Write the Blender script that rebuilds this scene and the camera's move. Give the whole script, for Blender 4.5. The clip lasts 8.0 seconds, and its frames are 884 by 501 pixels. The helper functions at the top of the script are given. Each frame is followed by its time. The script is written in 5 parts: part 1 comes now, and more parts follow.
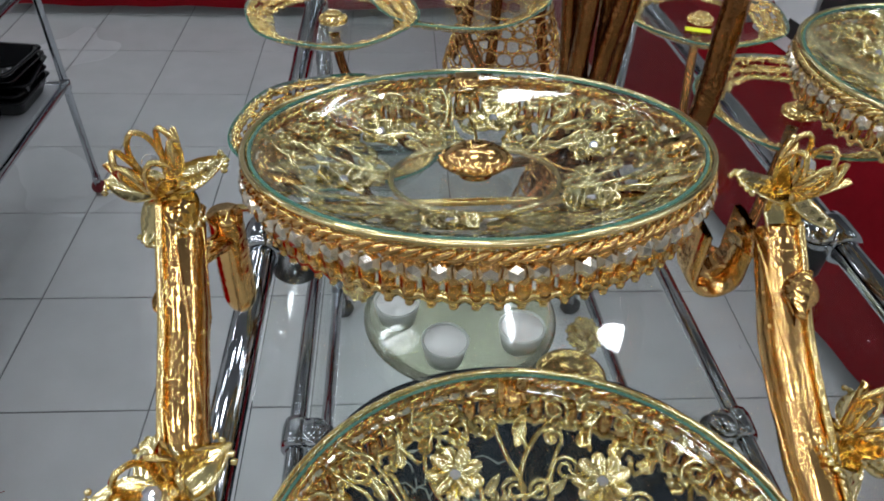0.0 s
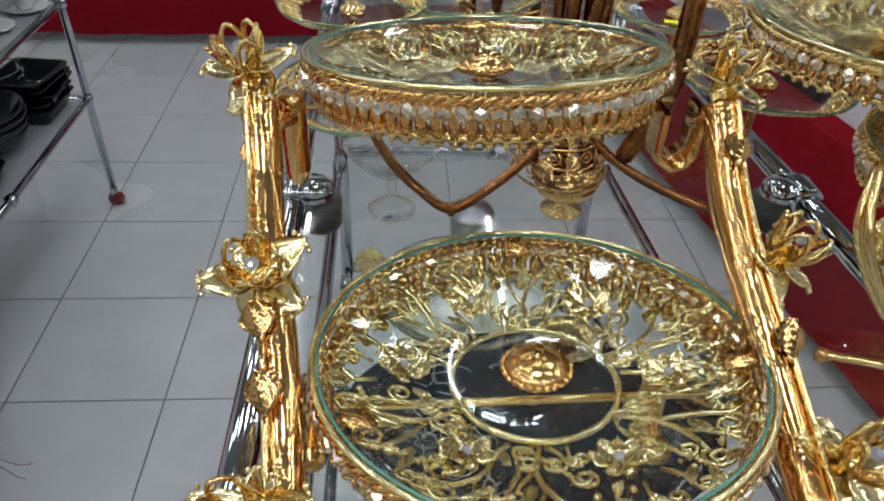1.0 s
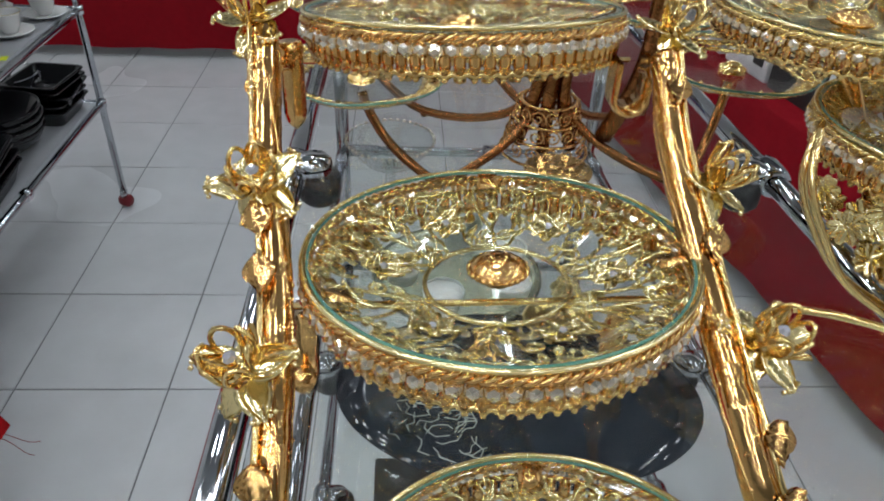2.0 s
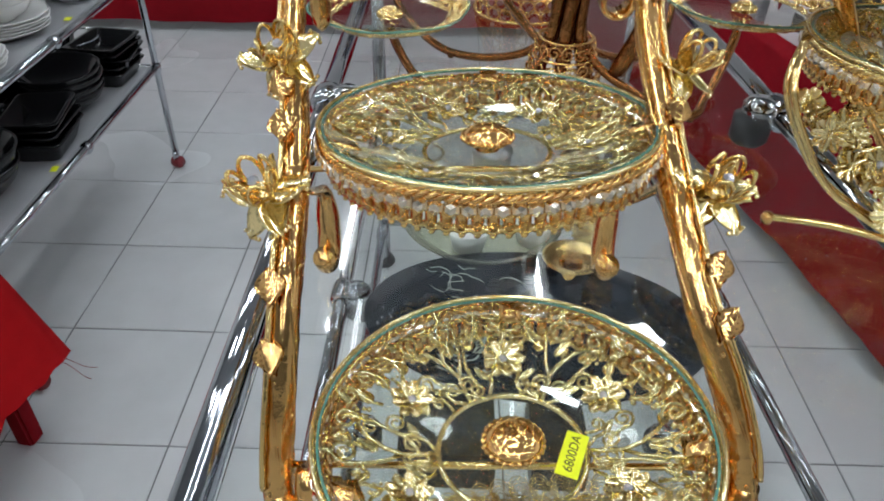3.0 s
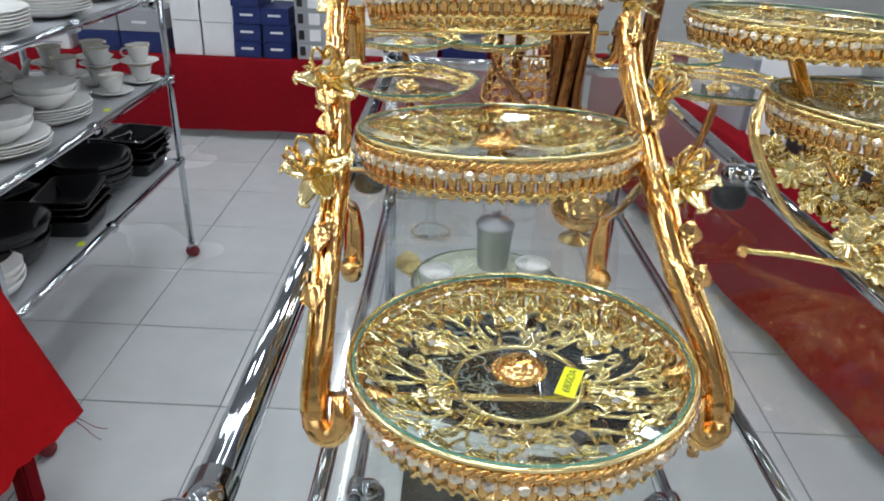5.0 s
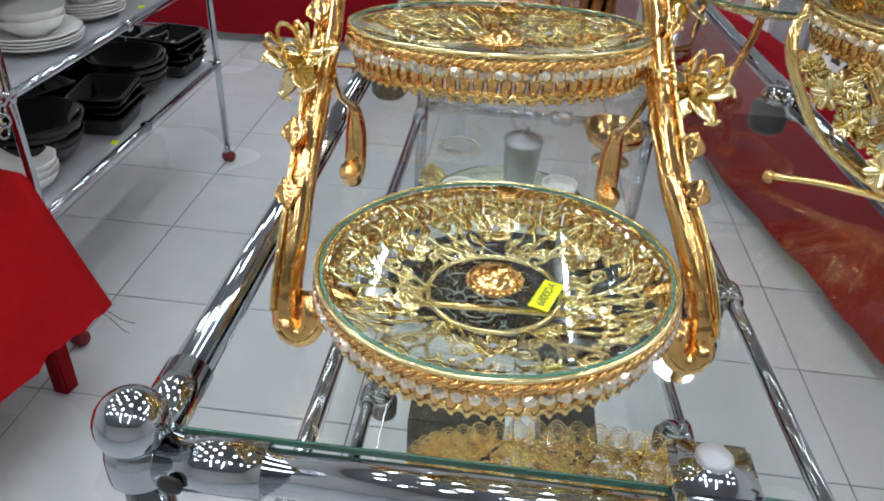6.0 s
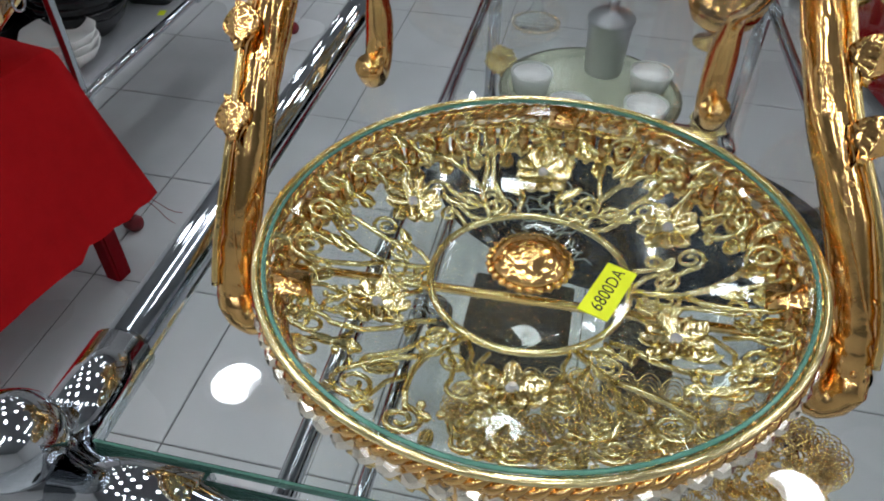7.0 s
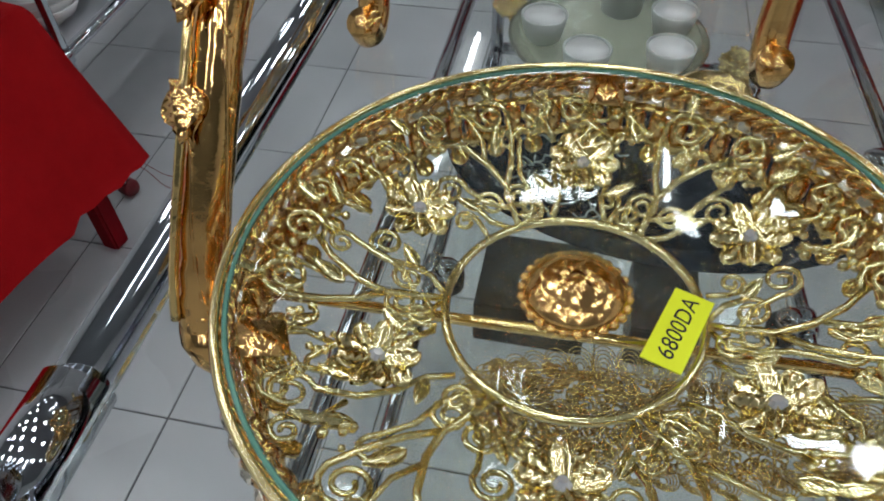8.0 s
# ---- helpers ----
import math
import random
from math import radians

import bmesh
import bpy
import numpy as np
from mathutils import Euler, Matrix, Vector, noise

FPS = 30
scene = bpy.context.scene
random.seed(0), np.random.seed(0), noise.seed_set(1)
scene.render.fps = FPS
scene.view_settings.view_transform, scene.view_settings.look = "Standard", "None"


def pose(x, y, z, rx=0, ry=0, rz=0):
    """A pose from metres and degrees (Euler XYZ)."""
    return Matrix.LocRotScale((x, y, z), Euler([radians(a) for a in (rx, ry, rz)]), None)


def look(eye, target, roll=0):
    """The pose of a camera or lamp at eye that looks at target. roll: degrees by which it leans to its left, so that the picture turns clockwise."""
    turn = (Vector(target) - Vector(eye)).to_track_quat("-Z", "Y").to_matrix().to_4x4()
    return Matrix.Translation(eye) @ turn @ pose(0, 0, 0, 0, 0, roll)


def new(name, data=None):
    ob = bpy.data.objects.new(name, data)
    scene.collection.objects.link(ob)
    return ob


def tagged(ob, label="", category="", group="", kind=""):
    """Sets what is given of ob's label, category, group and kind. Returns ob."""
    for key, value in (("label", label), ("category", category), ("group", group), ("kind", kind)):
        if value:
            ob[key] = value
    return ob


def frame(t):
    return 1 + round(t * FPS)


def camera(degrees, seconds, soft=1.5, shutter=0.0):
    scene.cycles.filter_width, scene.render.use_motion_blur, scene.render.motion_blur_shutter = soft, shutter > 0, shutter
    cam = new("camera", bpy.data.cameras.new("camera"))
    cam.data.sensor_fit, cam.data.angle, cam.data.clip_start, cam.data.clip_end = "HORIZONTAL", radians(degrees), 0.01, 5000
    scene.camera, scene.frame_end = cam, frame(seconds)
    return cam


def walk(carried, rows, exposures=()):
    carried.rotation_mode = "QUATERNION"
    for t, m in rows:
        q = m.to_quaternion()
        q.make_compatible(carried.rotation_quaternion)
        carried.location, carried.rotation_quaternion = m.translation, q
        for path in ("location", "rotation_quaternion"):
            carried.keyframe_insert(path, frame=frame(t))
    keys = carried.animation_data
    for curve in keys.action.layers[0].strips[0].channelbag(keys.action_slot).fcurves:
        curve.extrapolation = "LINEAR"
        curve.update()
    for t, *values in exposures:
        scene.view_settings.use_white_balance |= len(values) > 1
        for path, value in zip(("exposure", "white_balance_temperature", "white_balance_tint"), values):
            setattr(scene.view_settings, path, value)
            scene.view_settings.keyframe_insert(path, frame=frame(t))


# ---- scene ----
# Camera
cam = camera(62.95, 8.0, soft=1.85)
PATH = [
    (0, (0.1210, 0.0176, 1.4909), (0.2414, 1.5304, 0.1882), 2.60),
    (0.5, (0.1233, -0.0604, 1.4771), (0.2558, 1.5105, 0.2463), 3.69),
    (1, (0.0994, -0.1344, 1.4714), (0.2278, 1.4476, 0.2545), 2.56),
    (2.3, (0.1333, -0.2691, 1.4451), (0.2320, 1.3602, 0.2893), 3.31),
    (2.5, (0.1458, -0.2999, 1.4396), (0.1900, 1.3076, 0.2505), 2.61),
    (3, (0.1517, -0.3489, 1.4231), (0.1426, 1.2571, 0.2312), 1.39),
    (3.5, (0.1589, -0.3881, 1.4085), (0.1457, 1.2012, 0.1945), 0.99),
    (4, (0.1542, -0.4315, 1.3797), (0.1207, 1.1783, 0.1933), 1.23),
    (4.5, (0.1438, -0.4866, 1.3550), (0.1516, 1.2580, 0.3770), 2.85),
    (4.7, (0.1409, -0.4977, 1.3672), (0.1326, 1.2873, 0.4651), 2.50),
    (5.8, (0.1649, -0.4782, 1.3780), (0.0985, 1.2408, 0.3578), 3.61),
    (6, (0.1913, -0.4756, 1.3523), (0.0660, 1.1904, 0.2528), 3.59),
    (6.5, (0.2401, -0.4203, 1.3143), (-0.1032, 1.1377, 0.1082), 2.72),
    (7, (0.2087, -0.2980, 1.2904), (-0.0932, 1.1211, -0.0862), 0.91),
    (7.5, (0.1843, -0.2213, 1.2514), (-0.0851, 1.0871, -0.2371), 0.85),
    (8, (0.1888, -0.2195, 1.2570), (-0.1131, 1.0853, -0.2284), -1.49),
]
walk(cam, [(t, look(eye, target, roll)) for t, eye, target, roll in PATH],
     exposures=[(0, -0.67), (1, -0.57), (2.5, -0.29), (3.5, -0.20), (4.0, -0.19), (4.5, -0.02), (6.0, 0.03), (6.5, -0.01), (7.0, -0.42), (8, -0.72)])

# ---- light: a shop hall with ceiling tubes and round downlights ----
world = bpy.data.worlds.new("world")
world.use_nodes = True
world.node_tree.nodes["Background"].inputs[0].default_value = (0.85, 0.92, 1.0, 1)
world.node_tree.nodes["Background"].inputs[1].default_value = 0.12
scene.world = world
scene.view_settings.exposure = 0.0


# ---- materials ----
def mat(name, base=(0.5, 0.5, 0.5), rough=0.5, metal=0.0, var=0.0, scale=20.0, bump=0.0, bscale=60.0,
        glass=False, emit=None, power=0.0, ior=1.45, rvar=0.0, placed=False):
    m = bpy.data.materials.new(name)
    m.use_nodes = True
    nt = m.node_tree
    b = nt.nodes["Principled BSDF"]
    b.inputs["Base Color"].default_value = (*base, 1)
    b.inputs["Roughness"].default_value = rough
    b.inputs["Metallic"].default_value = metal
    b.inputs["IOR"].default_value = ior
    if glass:
        b.inputs["Transmission Weight"].default_value = float(glass)
    where = nt.nodes.new("ShaderNodeNewGeometry").outputs["Position"] if placed else nt.nodes.new("ShaderNodeTexCoord").outputs["Object"]
    if var > 0:
        n = nt.nodes.new("ShaderNodeTexNoise")
        n.inputs["Scale"].default_value, n.inputs["Detail"].default_value = scale, 6
        nt.links.new(where, n.inputs["Vector"])
        n2 = nt.nodes.new("ShaderNodeTexNoise")
        n2.inputs["Scale"].default_value = scale * 0.13
        nt.links.new(where, n2.inputs["Vector"])
        mx = nt.nodes.new("ShaderNodeMath")
        mx.operation = "ADD"
        nt.links.new(n.outputs["Fac"], mx.inputs[0])
        nt.links.new(n2.outputs["Fac"], mx.inputs[1])
        ramp = nt.nodes.new("ShaderNodeMapRange")
        ramp.inputs["From Min"].default_value, ramp.inputs["From Max"].default_value = 0.6, 1.4
        ramp.inputs["To Min"].default_value, ramp.inputs["To Max"].default_value = 1 - var, 1 + var
        nt.links.new(mx.outputs[0], ramp.inputs["Value"])
        sc = nt.nodes.new("ShaderNodeVectorMath")
        sc.operation = "SCALE"
        sc.inputs[0].default_value = base
        nt.links.new(ramp.outputs[0], sc.inputs["Scale"])
        nt.links.new(sc.outputs[0], b.inputs["Base Color"])
        if rvar > 0:
            rr = nt.nodes.new("ShaderNodeMapRange")
            rr.inputs["From Min"].default_value, rr.inputs["From Max"].default_value = 0.3, 0.7
            rr.inputs["To Min"].default_value, rr.inputs["To Max"].default_value = max(0.0, rough - rvar), rough + rvar
            nt.links.new(n2.outputs["Fac"], rr.inputs["Value"])
            nt.links.new(rr.outputs[0], b.inputs["Roughness"])
    if bump > 0:
        nb = nt.nodes.new("ShaderNodeTexNoise")
        nb.inputs["Scale"].default_value, nb.inputs["Detail"].default_value = bscale, 4
        nt.links.new(where, nb.inputs["Vector"])
        bp = nt.nodes.new("ShaderNodeBump")
        bp.inputs["Strength"].default_value, bp.inputs["Distance"].default_value = bump, 0.01
        nt.links.new(nb.outputs["Fac"], bp.inputs["Height"])
        nt.links.new(bp.outputs[0], b.inputs["Normal"])
    if emit:
        b.inputs["Emission Color"].default_value = (*emit, 1)
        b.inputs["Emission Strength"].default_value = power
    return m


GOLD = mat("polished gold plate", (0.91, 0.66, 0.28), 0.10, 1.0, 0.12, 40, 0.09, 110, rvar=0.05)
GOLD_PALE = mat("pale gold filigree", (0.97, 0.80, 0.41), 0.15, 1.0, 0.08, 60, 0.02, 160)
GOLD_DEEP = mat("copper gold bark", (0.85, 0.51, 0.19), 0.13, 1.0, 0.16, 45, 0.08, 80, rvar=0.06)
BRONZE = mat("brown bronze branch", (0.30, 0.13, 0.045), 0.20, 1.0, 0.30, 25, 0.25, 60)
CHROME = mat("chrome tube", (0.52, 0.54, 0.57), 0.07, 1.0, 0.05, 8, 0.0, rvar=0.04)
GLASS = mat("clear glass", (0.97, 0.99, 0.98), 0.0, glass=True)
GLASS_GREEN = mat("green glass edge", (0.20, 0.42, 0.34), 0.06, glass=0.6)


def thin_glass():
    """Clear thin glass: see-through, with a gloss that grows at flat angles."""
    m = bpy.data.materials.new("thin clear glass")
    m.use_nodes = True
    nt = m.node_tree
    nt.nodes.remove(nt.nodes["Principled BSDF"])
    clear, gloss, mix = nt.nodes.new("ShaderNodeBsdfTransparent"), nt.nodes.new("ShaderNodeBsdfGlossy"), nt.nodes.new("ShaderNodeMixShader")
    clear.inputs["Color"].default_value = (0.965, 0.985, 0.975, 1)
    gloss.inputs["Roughness"].default_value = 0.02
    facing, power, span = nt.nodes.new("ShaderNodeLayerWeight"), nt.nodes.new("ShaderNodeMath"), nt.nodes.new("ShaderNodeMapRange")
    facing.inputs["Blend"].default_value = 0.5
    power.operation = "POWER"
    power.inputs[1].default_value = 5.0
    span.inputs["To Min"].default_value, span.inputs["To Max"].default_value = 0.045, 0.9
    nt.links.new(facing.outputs["Facing"], power.inputs[0])
    nt.links.new(power.outputs[0], span.inputs["Value"])
    nt.links.new(span.outputs[0], mix.inputs[0])
    nt.links.new(clear.outputs[0], mix.inputs[1])
    nt.links.new(gloss.outputs[0], mix.inputs[2])
    nt.links.new(mix.outputs[0], nt.nodes["Material Output"].inputs["Surface"])
    return m


PLATE_GLASS = thin_glass()
DISH = mat("greenish glass", (0.80, 0.83, 0.64), 0.18, glass=0.92)
TILE = mat("pale grey floor tile", (0.52, 0.535, 0.54), 0.24, 0, 0.07, 9, 0.02, 200, rvar=0.06, placed=True)
GROUT = mat("dark grey grout", (0.13, 0.13, 0.13), 0.8, 0, 0.2, 60)
RED = mat("red cloth", (0.21, 0.004, 0.009), 0.85, 0, 0.12, 30, 0.25, 500, ior=1.2)
RED_FELT = mat("bright red felt", (0.36, 0.005, 0.007), 0.9, 0, 0.12, 30, 0.25, 400, ior=1.2)
BLACK = mat("black glazed ceramic", (0.008, 0.008, 0.009), 0.10, 0, 0.3, 20)
WHITE = mat("white porcelain", (0.74, 0.74, 0.72), 0.18, 0, 0.03, 20)
WALL = mat("white painted wall", (0.78, 0.78, 0.76), 0.7, 0, 0.04, 4, 0.05, 80)
CARD_WHITE = mat("white carton", (0.75, 0.75, 0.76), 0.55, 0, 0.04, 12)
CARD_BLUE = mat("navy blue carton", (0.012, 0.025, 0.12), 0.45, 0, 0.1, 12)
CARD_BLACK = mat("black carton", (0.02, 0.018, 0.018), 0.4, 0, 0.2, 12)
INK = mat("black ink", (0.02, 0.02, 0.02), 0.6)
PRICE = mat("yellow paper label", (0.80, 0.86, 0.02), 0.6, 0, 0.04, 80)
RUBBER = mat("dark red rubber", (0.16, 0.01, 0.015), 0.5, 0, 0.1, 60)
DARK = mat("black rubber", (0.015, 0.015, 0.015), 0.5, 0, 0.1, 60)
LAMP = mat("lit lamp", (1, 1, 1), 0.5, emit=(0.91, 0.97, 1.04), power=47)
CEILING = mat("grey ceiling panel", (0.30, 0.31, 0.32), 0.7, 0, 0.06, 3)
TUBE_LAMP = mat("lit tube", (1, 1, 1), 0.5, emit=(0.90, 0.97, 1.04), power=50)
CARD_GREY = mat("grey carton", (0.32, 0.33, 0.35), 0.5, 0, 0.06, 12)
PRINT_GREEN = mat("green print", (0.22, 0.30, 0.03), 0.5, 0, 0.2, 40)
PRINT_RED = mat("red enamel", (0.30, 0.01, 0.015), 0.3, 0, 0.1, 30)
SHELF = mat("grey metal shelf", (0.46, 0.47, 0.49), 0.35, 0.3, 0.06, 10, rvar=0.08)
STEEL = mat("brushed steel", (0.45, 0.46, 0.48), 0.28, 1.0, 0.08, 20)
AMBER = mat("amber glass", (0.75, 0.42, 0.10), 0.04, glass=True)
FROST = mat("frosted glass", (0.82, 0.86, 0.80), 0.35, glass=0.5)
CRYSTAL_MAT = mat("faceted crystal", (0.82, 0.84, 0.92), 0.05, 0.7)
CRYSTAL_GOLD = mat("gold rhinestone", (1.0, 0.90, 0.74), 0.18, 1.0)
BLACK_GLASS = mat("black glass", (0.012, 0.016, 0.022), 0.06, 0, 0.3, 15, 0.04, 60)
CRACK = mat("pale crackle", (0.30, 0.34, 0.30), 0.4, 0, 0.2, 60)


# ---- mesh helpers ----
def smooth(bm, flat=False):
    for face in bm.faces:
        face.smooth = not flat


def part(name, bm, material, parent=None, label="", flat=False, m=None):
    """Links a bmesh as one mesh object, under parent if there is one."""
    smooth(bm, flat)
    me = bpy.data.meshes.new(name)
    bm.to_mesh(me)
    bm.free()
    me.materials.append(material)
    ob = new(name, me)
    if parent is not None:
        ob.parent = parent
    if m is not None:
        ob.matrix_basis = m
    if label:
        tagged(ob, label)
    return ob


def thing(name, label, category, m=None, group="", kind=""):
    ob = new(name)
    if m is not None:
        ob.matrix_basis = m
    return tagged(ob, label, category, group, kind)


def add_lathe(bm, profile, seg=48, m=None, closed=False):
    """Turns a profile of (radius, z) about z."""
    m = m or Matrix()
    rings = []
    for r, z in profile:
        if r < 1e-6:
            rings.append([bm.verts.new(m @ Vector((0, 0, z)))])
        else:
            rings.append([bm.verts.new(m @ Vector((r * math.cos(a * math.tau / seg), r * math.sin(a * math.tau / seg), z)))
                          for a in range(seg)])
    pairs = list(zip(rings, rings[1:]))
    if closed:
        pairs.append((rings[-1], rings[0]))
    for a, b in pairs:
        for i in range(seg):
            j = (i + 1) % seg
            quad = [a[i % len(a)], a[j % len(a)], b[j % len(b)], b[i % len(b)]]
            seen = []
            for v in quad:
                if v not in seen:
                    seen.append(v)
            if len(seen) > 2:
                bm.faces.new(seen)
    return bm


def lathe(profile, seg=48, m=None, closed=False):
    return add_lathe(bmesh.new(), profile, seg, m, closed)


def add_tube(bm, points, radius, seg=8, m=None, closed=False, squash=1.0, caps=True):
    """Sweeps a round section along points; radius may be a list."""
    m = m or Matrix()
    pts = [Vector(p) for p in points]
    n = len(pts)
    radii = radius if isinstance(radius, (list, tuple)) else [radius] * n
    up = None
    rings = []
    for i, p in enumerate(pts):
        if closed:
            d = pts[(i + 1) % n] - pts[i - 1]
        else:
            d = pts[min(i + 1, n - 1)] - pts[max(i - 1, 0)]
        d = d.normalized() if d.length > 1e-9 else Vector((0, 0, 1))
        if up is None:
            up = d.orthogonal().normalized()
        else:
            up = (up - d * up.dot(d))
            up = up.normalized() if up.length > 1e-6 else d.orthogonal().normalized()
        side = d.cross(up)
        rings.append([bm.verts.new(m @ (p + radii[i] * (math.cos(a * math.tau / seg) * up * squash + math.sin(a * math.tau / seg) * side)))
                      for a in range(seg)])
    pairs = list(zip(rings, rings[1:]))
    if closed:
        pairs.append((rings[-1], rings[0]))
    for a, b in pairs:
        for i in range(seg):
            j = (i + 1) % seg
            bm.faces.new((a[i], a[j], b[j], b[i]))
    if caps and not closed:
        bm.faces.new(list(reversed(rings[0])))
        bm.faces.new(rings[-1])
    return bm


def tube(points, radius, seg=12, **kw):
    return add_tube(bmesh.new(), points, radius, seg, **kw)


def add_box(bm, size, m=None, bevel=0.0):
    tmp = bmesh.new()
    bmesh.ops.create_cube(tmp, size=1.0, matrix=Matrix.Diagonal((*size, 1)))
    if bevel > 0:
        bmesh.ops.bevel(tmp, geom=tmp.edges[:], offset=bevel, segments=2, affect="EDGES")
    m = m or Matrix()
    made = {v: bm.verts.new(m @ v.co) for v in tmp.verts}
    for f in tmp.faces:
        bm.faces.new([made[v] for v in f.verts])
    tmp.free()
    return bm


def box(size, m=None, bevel=0.0):
    return add_box(bmesh.new(), size, m, bevel)


def arc(r, a0, a1, n, z=0.0, cx=0.0, cy=0.0):
    return [(cx + r * math.cos(a0 + (a1 - a0) * i / (n - 1)), cy + r * math.sin(a0 + (a1 - a0) * i / (n - 1)), z) for i in range(n)]


def bezier(a, b, c, d, n=12):
    a, b, c, d = (Vector(v) for v in (a, b, c, d))
    return [a * (1 - t) ** 3 + 3 * b * t * (1 - t) ** 2 + 3 * c * t * t * (1 - t) + d * t ** 3 for t in (i / (n - 1) for i in range(n))]


def spline(points, per=6):
    """Catmull-Rom through points."""
    p = [Vector(v) for v in points]
    p = [2 * p[0] - p[1]] + p + [2 * p[-1] - p[-2]]
    out = []
    for i in range(1, len(p) - 2):
        for k in range(per):
            t = k / per
            out.append(0.5 * (2 * p[i] + (p[i + 1] - p[i - 1]) * t + (2 * p[i - 1] - 5 * p[i] + 4 * p[i + 1] - p[i + 2]) * t * t
                              + (3 * p[i] - p[i - 1] - 3 * p[i + 1] + p[i + 2]) * t ** 3))
    out.append(p[-2])
    return out

# ---- the hall: walls, ceiling, floor ----
GLASS_Z = 0.955


def slab(name, size, m, material, bevel=0.0, parent=None, label=""):
    return part(name, box(size, None, bevel), material, parent, label, flat=True, m=m)


for nm, size, m in (("wall_north", (9.0, 0.2, 3.0), pose(0, 6.1, 1.5)), ("wall_south", (9.0, 0.2, 3.0), pose(0, -4.1, 1.5)),
                    ("wall_west", (0.2, 10.4, 3.0), pose(-4.6, 1, 1.5)), ("wall_east", (0.2, 10.4, 3.0), pose(4.6, 1, 1.5))):
    tagged(slab(nm, size, m, WALL), "plain white painted shop wall", "wall", kind="structure")
tagged(slab("ceiling", (9.4, 10.4, 0.15), pose(0, 1, 3.08), CEILING), "plain white shop ceiling above the displays", "ceiling", kind="structure")

# round downlights and tube lights under the ceiling
def downlight(x, y):
    t = thing("ceiling_light", "round white recessed ceiling downlight, lit", "ceiling light", pose(x, y, 3.0), "ceiling lights")
    part("frame", lathe([(0.10, 0.0), (0.125, -0.004), (0.13, -0.012), (0.125, -0.02), (0.10, -0.015)], 32, closed=True), WHITE, t)
    part("diffuser", lathe([(0.0, -0.008), (0.099, -0.008), (0.099, -0.002), (0, -0.002)], 32), LAMP, t)


# outermost columns (-3 and 3) are unseen, added for more light
for ix, rows in ((-3, 6), (-2, 6), (-1, 3), (0, 4), (1, 4), (2, 3), (3, 3)):
    for iy in range(rows):
        downlight(0.12 + ix * 1.06, -1.07 + iy * 1.14)
# four extra lights off the grid, added to brighten the near left floor
for x in (-1.47, -0.41):
    for y in (-0.50, 0.64):
        downlight(x, y)


def tube_light(x, y, rz):
    t = thing("tube_light", "long white fluorescent ceiling tube, lit", "ceiling light", pose(x, y, 2.99, 0, 0, rz), "tube lights")
    part("housing", box((0.14, 1.25, 0.03), pose(0, 0, -0.005), 0.006), WHITE, t, flat=True)
    part("tube", tube([(0, -0.6, -0.04), (0, 0.6, -0.04)], 0.016, 12), TUBE_LAMP, t)


for x, y in ((-0.42, 2.9), (0.66, 2.9), (2.2, 0.9), (-0.42, -1.6), (0.66, -1.6)):
    tube_light(x, y, 0)


# ---- low red counter along the far wall, with cartons ----
def skirted_counter(name, label, length, depth, height, m, folds=0.012, gap=0.06):
    """A table under a red cloth that hangs to near the ground."""
    t = thing(name, label, "counter", m)
    bm = bmesh.new()
    n = int(length / 0.05)
    rings = []
    for z, out in ((height, -0.004), (height - 0.008, 0.002), (height * 0.6, 0.006), (gap, 0.012)):
        row = []
        for i in range(n + 1):
            x = -length / 2 + length * i / n
            w = folds * noise.noise(Vector((x * 3.1, z * 0.6, depth))) * (1.2 - z / height) + 0.4 * folds * noise.noise(Vector((x * 11, z, 3)))
            row.append(bm.verts.new((x, -depth / 2 - out - w, z + (0.01 * noise.noise(Vector((x * 4, 7, 1))) if z == gap else 0))))
        rings.append(row)
    back = [bm.verts.new((-length / 2 + length * i / n, depth / 2, height)) for i in range(n + 1)]
    rings.insert(0, back)
    for a, b in zip(rings, rings[1:]):
        for i in range(n):
            bm.faces.new((a[i], a[i + 1], b[i + 1], b[i]))
    for k in (0, n):
        foot = bm.verts.new((rings[0][k].co.x, depth / 2, gap))
        bm.faces.new([rings[i][k] for i in range(len(rings))] + [foot])
    part("cloth", bm, RED, t, "red cloth hanging to the floor")
    part("tabletop", box((length - 0.04, depth - 0.04, 0.03), pose(0, 0.01, height - 0.03)), DARK, t, flat=True)
    for sx in (-1, 1):
        for sy in (-1, 1):
            part("leg", box((0.05, 0.05, height - 0.04), pose(sx * (length / 2 - 0.12), sy * (depth / 2 - 0.08), (height - 0.04) / 2), 0.004), DARK, t, flat=True)
    return t


skirted_counter("display_counter", "low display counter under a plain red cloth", 5.2, 0.9, 0.47, pose(-1.75, 3.97, 0))


def carton(name, label, size, m, material, bars=(), group="", flap=True):
    t = thing(name, label, "box", m, group)
    part("body", box(size, pose(0, 0, size[2] / 2), 0.003), material, t, flat=True)
    for (x, z, w, h, mt) in bars:
        part("print", box((w, 0.002, h), pose(x, -size[1] / 2 - 0.001, z)), mt, t, "plain printed bar", flat=True)
    return t


